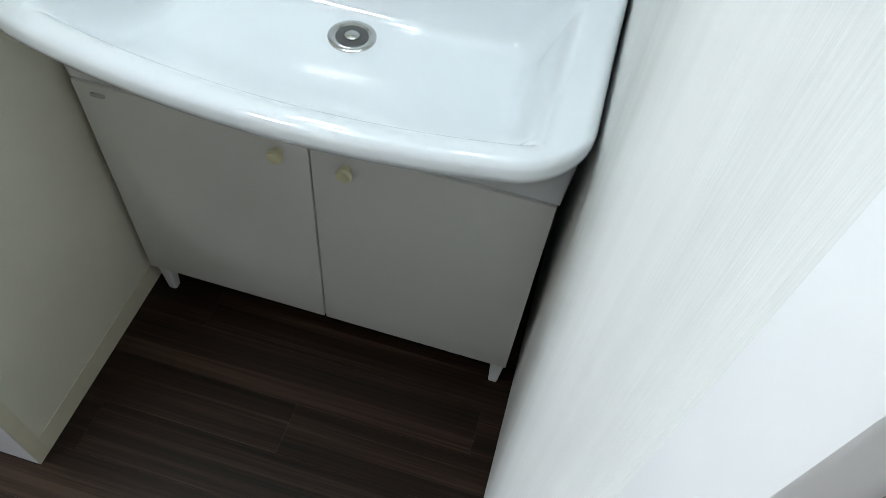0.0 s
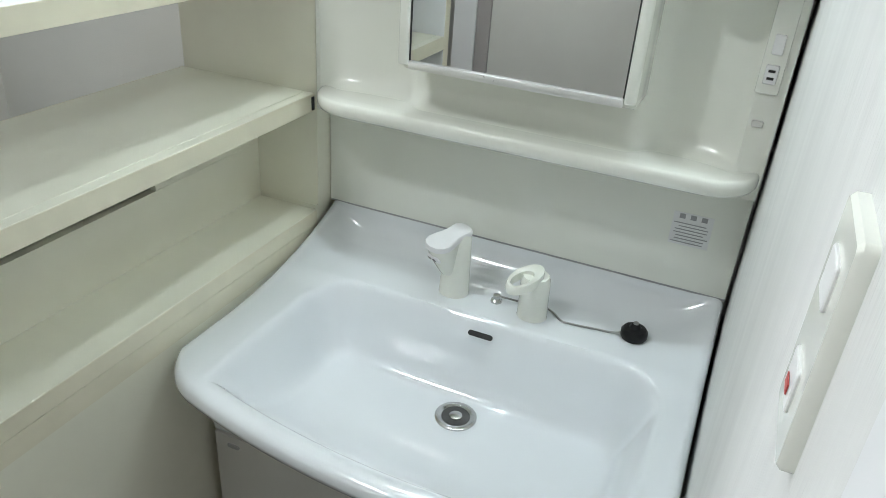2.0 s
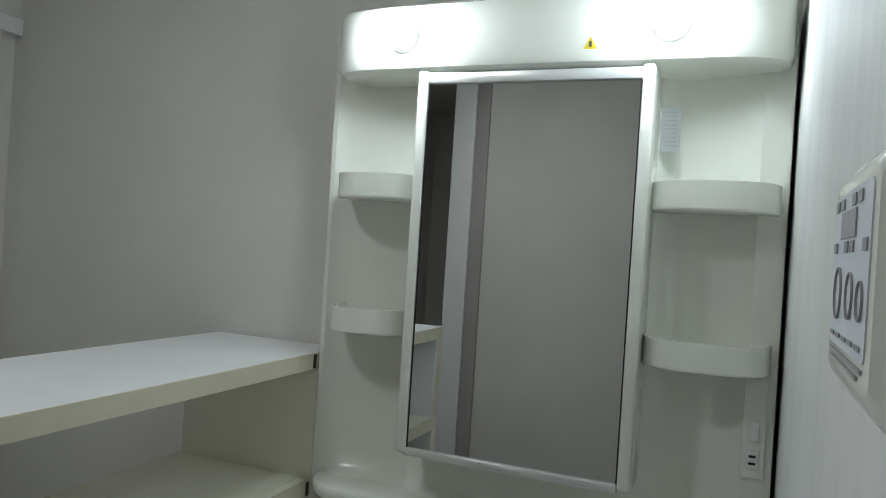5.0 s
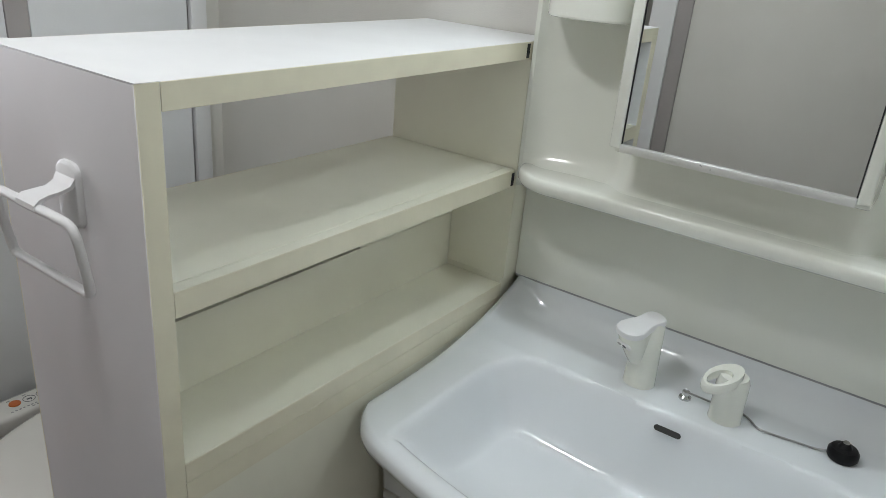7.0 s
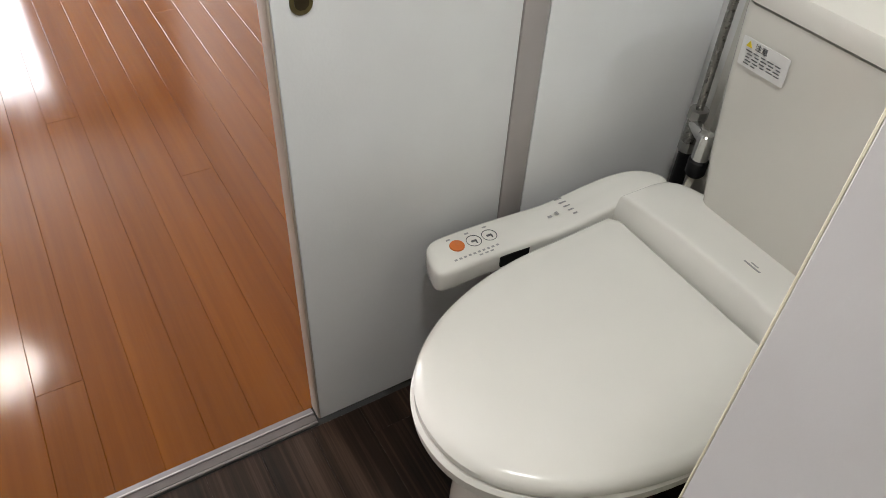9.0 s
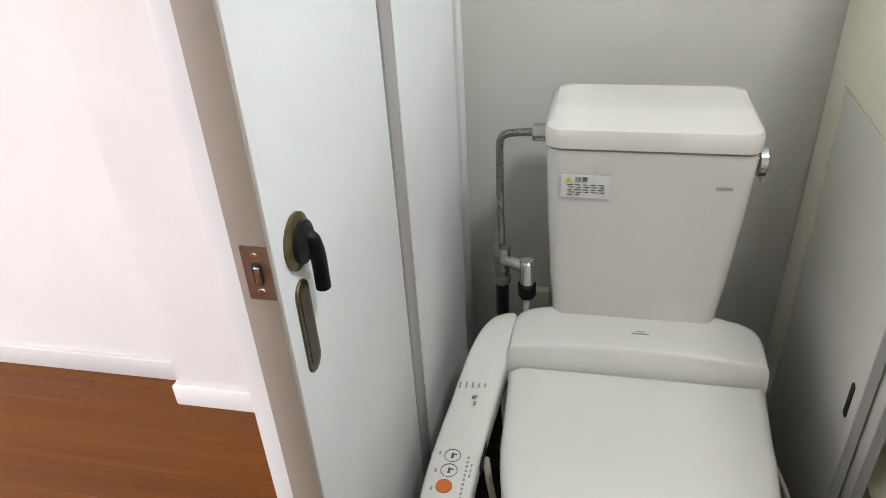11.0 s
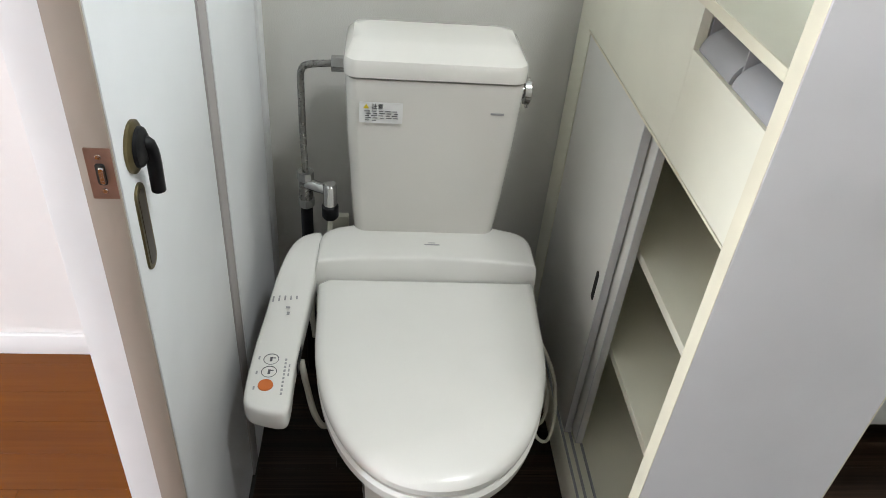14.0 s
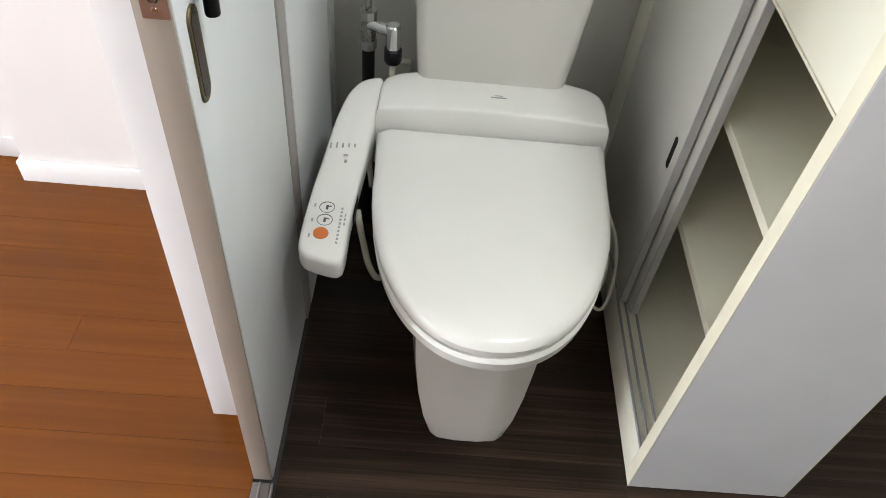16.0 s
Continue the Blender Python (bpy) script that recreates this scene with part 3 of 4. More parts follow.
# lamp box with bulbs
part("lamp_box", bowed(0.030, 0.746, -0.010, -0.134, 0.06, 1.7605, 1.868, 0.014, 60, 6.0), M_UNIT, mu, "white curved lamp box")
for x in (0.175, 0.585):
    m = face_y(x, -0.132, 1.812)
    sk = part("socket", lathe([(0.026, -0.006), (0.026, 0.006), (0.023, 0.012), (0.020, 0.014), (0.0, 0.014)], m, 28, cap1=False), M_UNIT, mu, "round white lamp socket")
    part("bulb", lathe([(0.012, 0.0145), (0.013, 0.022), (0.021, 0.034), (0.0255, 0.048), (0.023, 0.062), (0.014, 0.071), (0.0, 0.074)], m, 24, cap1=False), M_BULB, sk, "lit globe bulb")
st = part("warning_sticker", plate(rounded_rect(0.046, 0.026, 0.002), face_y(0.486, -0.1342, 1.790), 0.0008), M_PAPER, mu, "small warning sticker")
tri = [(-0.010, -0.008), (0.010, -0.008), (0.0, 0.010)]
part("triangle", plate(tri, face_y(0.474, -0.1350, 1.789), 0.0006), M_YELLOW, st, "yellow warning triangle")
part("print", bars([(0.474, 1.788, 0.004, 0.008)], face_y(0, -0.1356, 0)), M_INK, st)
s2 = part("grey_sticker", plate(rounded_rect(0.028, 0.066, 0.002), face_y(0.584, -0.0445, 1.680) @ Matrix.Rotation(radians(0), 4, "Y"), 0.001), M_GREYPAPER, mu, "printed grey care sticker")
part("print", bars([(0.584 + 0.002 * ((i * 7) % 3 - 1), 1.706 - 0.0063 * i, 0.022 - 0.003 * (i % 3), 0.0021) for i in range(9)], face_y(0, -0.0456, 0)), M_PALEINK, s2)
part("hook_stud", lathe([(0.008, 0), (0.008, 0.006), (0.006, 0.009), (0, 0.010)], face_y(0.672, -0.012, 1.672), 16, cap1=False), M_UNIT, mu)
ol = part("outlet_plate", plate(rounded_rect(0.030, 0.145, 0.003), face_y(0.724, -0.046, 1.255), 0.005, 0.0015), M_UNIT, mu, "white switch and outlet plate")
part("switch", plate(rounded_rect(0.014, 0.026, 0.002), face_y(0.724, -0.051, 1.250), 0.005, 0.001), M_PAPER, ol, "small rocker switch")
part("socket_face", plate(rounded_rect(0.017, 0.026, 0.002), face_y(0.724, -0.051, 1.210), 0.003, 0.001), M_PAPER, ol, "two-slot outlet")
part("slot", bars([(0.724, 1.215, 0.009, 0.0035), (0.724, 1.205, 0.009, 0.0035)], face_y(0, -0.0541, 0)), M_DARK, ol)
s3 = part("care_label", plate(rounded_rect(0.062, 0.056, 0.001), face_y(0.672, -0.0042, 0.940), 0.0008), M_PAPER, mu, "printed care label")
part("print", bars([(0.655 + 0.017 * i, 0.962, 0.009, 0.008) for i in range(3)] + [(0.672 + 0.003 * ((i * 5) % 3 - 1), 0.950 - 0.0055 * i, 0.050 - 0.004 * (i % 2), 0.0014) for i in range(7)], face_y(0, -0.005, 0)), M_PALEINK, s3)
part("tab", plate(rounded_rect(0.016, 0.009, 0.003), face_y(0.724, -0.046, 1.140), 0.004, 0.001), M_CAB, mu)

# faucet set
DZ = 0.7755
f1 = thing("faucet", "white plastic basin faucet with spout head", "faucet")


def ovalring(cx, cy, z, rx, ry, n=28):
    return [(cx + rx * math.cos(2 * math.pi * i / n), cy + ry * math.sin(2 * math.pi * i / n), z) for i in range(n)]


part("column", loft([ovalring(0.319, -0.112, z, rx, ry) for z, rx, ry in ((DZ - 0.003, 0.027, 0.026), (DZ + 0.004, 0.0262, 0.025), (DZ + 0.05, 0.0248, 0.0235), (DZ + 0.108, 0.0235, 0.022), (DZ + 0.116, 0.019, 0.018))]), M_UNIT, f1)
AX = Vector((-0.40, -0.917, 0)).normalized()
AC = Vector((-AX.y, AX.x, 0))


def headed(cx, cy, prof, zs):
    """Rings of a plan (along, across) that points forward, at heights with a fall to the front."""
    return [[(cx + AX.x * u * s + AC.x * v * s, cy + AX.y * u * s + AC.y * v * s, z - 0.16 * u) for u, v in prof] for s, z in zs]


half = [(0.062, 0.0), (0.060, 0.012), (0.053, 0.021), (0.042, 0.0245), (0.030, 0.0225), (0.018, 0.0185), (0.006, 0.0180), (-0.008, 0.0195), (-0.015, 0.0165), (-0.019, 0.009)]
head_plan = half + [(-0.0205, 0.0)] + [(u, -v) for u, v in half[:0:-1]]
FX, FY = 0.319, -0.112
part("spout_head", loft(headed(FX, FY, head_plan, ((0.46, DZ + 0.052), (0.62, DZ + 0.066), (0.80, DZ + 0.084), (0.92, DZ + 0.098), (0.96, DZ + 0.107)))), M_UNIT, f1, "white spout head that tapers to the column")
part("cap", loft(headed(FX, FY, head_plan, ((0.97, DZ + 0.1072), (1.03, DZ + 0.109), (1.04, DZ + 0.1135), (1.02, DZ + 0.1175), (0.95, DZ + 0.119)))), M_WHITE, f1, "flat waisted white cap")
nq = (AX + Vector((0, 0, -0.75))).to_track_quat("Z", "Y").to_matrix().to_4x4()
nz = Vector((FX, FY, DZ + 0.083)) + AX * 0.0515
nb = part("nozzle", plate([(a, b) for a, b in rounded_rect(0.030, 0.013, 0.0062, 6)], Matrix.Translation(nz) @ nq, 0.004, 0.001), M_PAPER, f1, "pale oval nozzle plate")
for u in (-0.008, 0.003):
    part("nozzle_hole", lathe([(0.0036, 0.0041), (0.0034, 0.0052), (0.0, 0.0052)], Matrix.Translation(nz) @ nq @ Matrix.Translation((u, 0, 0)), 12, cap1=False), M_STEEL if u < 0 else M_INK, nb, "small dark nozzle hole")
f2 = thing("faucet_lever", "white mixing lever with an oval loop handle", "faucet")
part("column", loft([ovalring(0.463, -0.117 - 0.006 * (z - DZ) / 0.08, z, rx, ry) for z, rx, ry in ((DZ - 0.003, 0.026, 0.025), (DZ + 0.004, 0.025, 0.024), (DZ + 0.04, 0.0245, 0.024), (DZ + 0.070, 0.0245, 0.026), (DZ + 0.080, 0.021, 0.022))]), M_UNIT, f2)
ring_out = [(0.027 + 0.039 * math.cos(a), 0.0225 * math.sin(a)) for a in (2 * math.pi * i / 32 for i in range(32))]
ring_in = [(0.034 + 0.024 * math.cos(a), 0.0135 * math.sin(a)) for a in (2 * math.pi * i / 32 for i in range(32))]
z0 = DZ + 0.074


def headed2(cx, cy, prof, zs):
    return [[(x, y, z + 0.02 * u) for (x, y, z), (u, v) in zip(r, prof)] for r in headed(cx, cy, prof, zs)]


rows = [headed2(0.461, -0.118, ring_in, ((1.0, z0),))[0], headed2(0.461, -0.118, ring_out, ((0.97, z0),))[0], headed2(0.461, -0.118, ring_out, ((1.0, z0 + 0.004),))[0], headed2(0.461, -0.118, ring_out, ((1.0, z0 + 0.011),))[0], headed2(0.461, -0.118, ring_out, ((0.95, z0 + 0.015),))[0], headed2(0.461, -0.118, ring_in, ((1.0, z0 + 0.014),))[0], headed2(0.461, -0.118, ring_in, ((1.0, z0),))[0]]
bml = loft(rows, False, False)
bmesh.ops.remove_doubles(bml, verts=bml.verts, dist=0.0002)
part("loop_handle", bml, M_UNIT, f2, "open oval loop handle")
ch = thing("plug_chain", "thin bead chain with a black rubber plug", "basin plug")
part("anchor", lathe([(0.010, 0), (0.010, 0.004), (0.006, 0.008), (0.006, 0.014), (0.0, 0.015)], Matrix.Translation((0.396, -0.107, DZ - 0.001)), 16, cap1=False), M_CHROME, ch, "chrome chain anchor")
part("chain", tube([(0.396, -0.107, DZ + 0.012), (0.415, -0.104, DZ + 0.010), (0.436, -0.092, DZ + 0.003), (0.463, -0.082, DZ + 0.002), (0.492, -0.094, DZ + 0.002), (0.512, -0.112, DZ + 0.002), (0.530, -0.113, DZ + 0.002), (0.565, -0.108, DZ + 0.002), (0.605, -0.102, DZ + 0.004), (0.629, -0.098, DZ + 0.026)], 0.0017, 6), M_STEEL, ch, "steel chain")
part("plug", lathe([(0.019, 0.0), (0.0215, 0.004), (0.0215, 0.013), (0.018, 0.018), (0.010, 0.020), (0.006, 0.026), (0.0, 0.027)], Matrix.Translation((0.629, -0.098, DZ)), 28, cap1=False), M_BLACK, ch, "round black rubber plug")
part("stud", lathe([(0.0045, 0.0265), (0.004, 0.029), (0.0, 0.0295)], Matrix.Translation((0.629, -0.098, DZ)), 12, cap1=False), M_STEEL, ch, "small steel stud")

# ---- shelf partition between vanity and toilet ----
PX, PY = -0.295, -0.790
pt = thing("partition_cabinet", "cream and white shelf partition between basin and toilet", "cabinet")


def edged(name, a, material, label, tape):
    """A board with yellowed edge tape on the given side faces: rows of box extents."""
    b = part(name, box(*a, 0.0012, seg=1), material, pt, label)
    for t in tape:
        part("edge_tape", box(*t, 0.0005, seg=1), M_TAPE, b, "yellowed edge tape")
    return b


e = 0.0015
edged("front_panel", (PX + e, -e, PY, PY + 0.027, 0.0, 1.2795), M_LAM, "pale grey-white end panel", [(PX, PX + e - 0.0002, PY, PY + 0.027, 0, 1.2798), (-e + 0.0002, 0, PY, PY + 0.027, 0, 1.2798)])
part("panel_cap", box(PX, 0.0, PY, PY + 0.0272, 1.2799, 1.2806), M_WHITE, pt, "white cap of the end panel")
edged("top_board", (PX + e, -e, PY + 0.0275, 0.045, 1.2505, 1.280), M_WHITE, "white top board", [(PX, PX + e - 0.0002, PY + 0.0275, 0.045, 1.2505, 1.2798), (-e + 0.0002, 0, PY + 0.0275, 0.045, 1.2505, 1.2798)])
part("rear_panel", box(PX + 0.004, 0.003, -0.046, 0.045, 0.834, 1.250), M_CREAM, pt, "cream rear panel")
part("rear_panel", box(PX + 0.004, -0.004, -0.046, 0.045, 0.0, 0.8335), M_CREAM, pt)
edged("shelf", (PX + e, -0.0205, PY + 0.0275, -0.0465, 1.0385, 1.0535), M_CREAM, "cream upper shelf", [(PX, PX + e - 0.0002, PY + 0.0275, -0.0465, 1.0385, 1.0533)])
edged("shelf_nosing", (-0.020, -e, PY + 0.0275, -0.0465, 1.022, 1.0535), M_CREAM, "thick front edge of the upper shelf", [(-e + 0.0002, 0, PY + 0.0275, -0.0465, 1.022, 1.0533)])
edged("shelf", (-0.142, -e, PY + 0.0275, -0.0465, 0.796, 0.824), M_CREAM, "cream lower shelf", [(-e + 0.0002, 0, PY + 0.0275, -0.0465, 0.796, 0.8238)])
# back of the basin-side niche, with the cut-out of the roll holder
part("niche_back", box(-0.142, -0.130, PY + 0.0275, -0.0465, 0.8245, 0.934), M_CREAM, pt, "cream niche back")
part("niche_back", box(-0.142, -0.130, PY + 0.0275, -0.722, 0.9345, 1.038), M_CREAM, pt)
part("niche_back", box(-0.142, -0.130, -0.315, -0.0465, 0.9345, 1.038), M_CREAM, pt)
# toilet side of the same height
for a in ((-0.5315, -0.0465, 0.8335, 1.038), (PY + 0.0275, -0.532, 0.8335, 0.983)):
    part("toilet_side_panel", box(PX + 0.0015, PX + 0.015, *a), M_CREAM, pt, "cream panel round the roll holder")
edged("header", (PX + e, PX + 0.0155, PY + 0.0275, -0.0465, 0.828, 0.833), M_CREAM, "thin cream header over the sliding doors", [(PX, PX + e - 0.0002, PY + 0.0275, -0.0465, 0.8282, 0.8328)])
part("cabinet_top", box(PX + 0.016, -0.1425, PY + 0.0275, -0.0465, 0.842, 0.857, 0.001), M_CREAM, pt, "cream cabinet ceiling")
part("basin_side_panel", box(-0.014, -0.0015, PY + 0.0275, -0.0465, 0.0, 0.7955), M_CREAM, pt, "cream panel beside the vanity")
part("plinth", box(-0.0013, 0.0, PY + 0.0275, -0.0465, 0.0, 0.055), M_TAPE, pt, "narrow cream plinth strip")
part("plinth", box(-0.0013, 0.0, PY + 0.0275, -0.0465, 0.762, 0.7955), M_TAPE, pt)
part("floor_board", box(PX, -0.0145, PY + 0.0275, -0.0465, 0.0, 0.090, 0.001), M_CREAM, pt, "cream cabinet bottom")
for i, x in enumerate((PX + 0.0015, PX + 0.017, PX + 0.036)):
    part("track_rail", box(x, x + 0.0035, PY + 0.0275, -0.0465, 0.0903, 0.0965), M_GREYP, pt, "grey sliding track")
for z in (0.586, 0.352):
    part("inner_shelf", box(PX + 0.052, -0.0145, PY + 0.0275, -0.0465, z - 0.018, z, 0.001), M_CREAM, pt, "cream inner shelf")
for k, (x, y0, y1) in enumerate(((PX + 0.0055, -0.428, -0.0475), (PX + 0.024, -0.458, -0.0475))):
    sd = part("sliding_door", box(x, x + 0.0135, y0, y1, 0.098, 0.827, 0.001), M_SLIDE, pt, "white sliding cabinet door")
    part("edge_strip", box(x - 0.0005, x + 0.014, y0 - 0.004, y0 - 0.0002, 0.098, 0.827, 0.0005, seg=1), M_EDGE, sd, "grey door edge")
    if k == 0:
        part("finger_pull", plate(rounded_rect(0.014, 0.066, 0.0068, 6), face_nx(x, -0.396, 0.472), 0.0012), M_DARK, sd, "dark oval finger pull")
for y, z in ((-0.075, 1.262), (-0.080, 1.235)):
    part("screw_cap", lathe([(0.004, 0), (0.0035, 0.001), (0, 0.0012)], face_nx(PX, y, z), 10, cap1=False), M_GREYP, pt)
for z in (1.251, 1.0225):
    part("joint_gap", box(0.0, 0.0012, -0.058, -0.050, z + 0.002, z + 0.026), M_DARK, pt, "dark joint gap")

# twin roll holder
rh = thing("toilet_roll_holder", "grey plastic twin toilet roll holder set in the partition", "roll holder")
part("housing", box(PX + 0.110, PX + 0.114, -0.762, -0.533, 0.946, 1.036), M_GREYP, rh)
part("housing_floor", box(PX + 0.016, PX + 0.110, -0.762, -0.533, 0.9435, 0.947), M_GREYP, rh)
for y in (-0.7615, -0.649, -0.5365):
    part("divider", box(PX + 0.016, PX + 0.110, y, y + 0.003, 0.948, 1.037), M_GREYP, rh)
for y0, y1 in ((-0.757, -0.652), (-0.643, -0.539)):
    prof = [(PX + 0.006 + 0.052 * (1 - math.cos(a)), 0.9845 + 0.036 * math.sin(a)) for a in (radians(90 * i / 8) for i in range(9))]
    part("flap", loft([[(x, y, z) for x, z in prof] + [(x + 0.004, y, z - 0.004) for x, z in prof[::-1]] for y in (y0, y1)]), M_GREYP, rh, "curved grey flap")

# towel ring on the end panel
tr = thing("towel_ring", "white plastic towel ring on the partition end", "towel ring")
ty = PY
tr.location = (-0.004, 0.0, -0.014)
part("mount", loft([[(-0.128 + a * s, ty - d, 1.152 + b * s) for a, b in rounded_rect(0.042, 0.076, 0.014, 5)] for s, d in ((1.0, 0.0), (1.0, 0.004), (0.94, 0.0065), (0.90, 0.007))]), M_WHITE, tr, "flat white wall plate")
tongue = [(0.0068, 1.172, 0.038), (0.012, 1.164, 0.035), (0.022, 1.1598, 0.030), (0.034, 1.159, 0.031), (0.046, 1.157, 0.037), (0.0525, 1.152, 0.038), (0.053, 1.146, 0.036)]
part("tongue", loft([[(-0.128 + sx * w / 2, ty - d + sy * 0.0025, z + sy * 0.0025 + sz * 0.003) for sx, sy, sz in ((-1, 0, 1), (1, 0, 1), (1, 1, -1), (-1, 1, -1))] for d, z, w in tongue]), M_WHITE, tr, "curved white tongue that grips the ring")
part("ring", tube([(-0.128, ty - 0.047, 1.150), (-0.188, ty - 0.047, 1.150), (-0.204, ty - 0.046, 1.147), (-0.210, ty - 0.045, 1.138), (-0.211, ty - 0.043, 1.124), (-0.209, ty - 0.036, 1.078), (-0.205, ty - 0.035, 1.069), (-0.196, ty - 0.034, 1.067), (-0.128, ty - 0.034, 1.067), (-0.062, ty - 0.034, 1.067), (-0.053, ty - 0.035, 1.069), (-0.049, ty - 0.036, 1.078), (-0.047, ty - 0.043, 1.124), (-0.048, ty - 0.045, 1.138), (-0.054, ty - 0.046, 1.147), (-0.070, ty - 0.047, 1.150), (-0.128, ty - 0.047, 1.150)], 0.0055, 10, smooth_steps=3), M_WHITE, tr, "rounded square bar")

# ---- toilet ----
TX = -0.598
to = thing("toilet", "ivory toilet with tank and washlet seat, lid closed", "toilet")


def ped_ring(z, w, yf, yb, ch):
    """Chamfered plan of the pedestal."""
    half = [(w, yb), (w, yf + ch * 1.6), (w * 0.93, yf + ch * 0.7), (w - ch, yf + 0.004), (w * 0.3, yf)]
    pts = half + [(-a, b) for a, b in half[::-1]]
    return [(TX + a, b, z) for a, b in pts]


part("pedestal", loft([ped_ring(*a) for a in ((0.0, 0.070, -0.722, -0.14, 0.016), (0.006, 0.073, -0.723, -0.14, 0.017), (0.045, 0.090, -0.719, -0.13, 0.028), (0.10, 0.104, -0.711, -0.12, 0.040), (0.17, 0.114, -0.702, -0.11, 0.050), (0.27, 0.120, -0.697, -0.10, 0.056))]), M_IVORY, to, "faceted ivory ceramic pedestal")


def oval(z, w, yf, yb, yc, n=48, p=2.15, back=0.92):
    """Seat plan: round front, nearly straight sides, flat back."""
    pts = []
    for i in range(n + 1):
        a = math.pi * i / n
        c, s = math.cos(a), math.sin(a)
        pts.append((TX + w * math.copysign(abs(c) ** (2 / p), c), yc + (yf - yc) * abs(s) ** (2 / p), z))
    pts += [(TX - w * (0.5 + back / 2), (yc + yb) / 2, z), (TX - w * back, yb + 0.012, z), (TX - w * back + 0.014, yb, z), (TX + w * back - 0.014, yb, z), (TX + w * back, yb - 0.012 if yb < yc else yb, z)]
    pts[-4] = (TX - w * back, yb - 0.012, z)
    pts.append((TX + w * (0.5 + back / 2), (yc + yb) / 2, z))
    return pts


part("bowl", loft([oval(z, w, yf, -0.14, -0.48) for z, w, yf in ((0.235, 0.098, -0.690), (0.28, 0.125, -0.715), (0.32, 0.160, -0.752), (0.348, 0.178, -0.774), (0.362, 0.182, -0.780), (0.3655, 0.178, -0.776))]), M_IVORY, to, "ivory ceramic bowl")
part("seat", loft([oval(z, w, yf, -0.30, -0.47) for z, w, yf in ((0.366, 0.190, -0.792), (0.371, 0.198, -0.803), (0.391, 0.200, -0.806), (0.397, 0.196, -0.801))]), M_IVORYP, to, "ivory seat ring")
part("lid", loft([oval(z, w, yf, yb, -0.455, back=1.03) for z, w, yf, yb in ((0.3995, 0.196, -0.794, -0.336), (0.402, 0.202, -0.800, -0.334), (0.414, 0.203, -0.801, -0.334), (0.421, 0.200, -0.796, -0.336), (0.4255, 0.194, -0.786, -0.339), (0.4275, 0.186, -0.773, -0.344), (0.4295, 0.14, -0.70, -0.37))]), M_IVORYP, to, "closed ivory lid")


def back_box():
    rings = []
    for ins, z in ((0.010, 0.378), (0.0, 0.388), (0.0, 0.420), (0.0005, 0.436), (0.0015, 0.4455), (0.003, 0.4490), (0.006, 0.4512), (0.011, 0.4522), (0.022, 0.4526)):
        lean = min(1.0, max(0.0, (z - 0.418) / 0.030))
        front = [(TX + (0.213 - ins) * k, -0.328 + 0.005 * lean + max(0.0, ins - 0.002) * 0.8 + (0.006 + 0.012 * lean) * (1 - k * k), z + 0.005 * lean) for k in (1, 0.985, 0.93, 0.8, 0.5, 0, -0.5, -0.8, -0.93, -0.985, -1)]
        rear = [(TX + (0.213 - ins) * k, -0.206 - ins + dy + 0.030 * (1 - k * k), z + 0.005 * lean) for k, dy in ((-1, -0.050), (-0.99, -0.034), (-0.965, -0.020), (-0.92, -0.012), (-0.85, -0.006), (-0.6, 0), (-0.3, 0), (0, 0), (0.3, 0), (0.6, 0), (0.85, -0.006), (0.92, -0.012), (0.965, -0.020), (0.99, -0.034), (1, -0.050))]
        rings.append(front + rear)
    return loft(rings)


part("washlet_body", back_box(), M_IVORYP, to, "ivory washlet body behind the lid")


def closed_curve(pts, steps=5):
    """A closed smooth outline through points."""
    out, n = [], len(pts)
    for i in range(n):
        a, b, c, d = (Vector(pts[(i + k) % n]) for k in (-1, 0, 1, 2))
        for j in range(steps):
            t = j / steps
            out.append(0.5 * (2 * b + (c - a) * t + (2 * a - 5 * b + 4 * c - d) * t * t + (3 * b - a - 3 * c + d) * t ** 3))
    return out


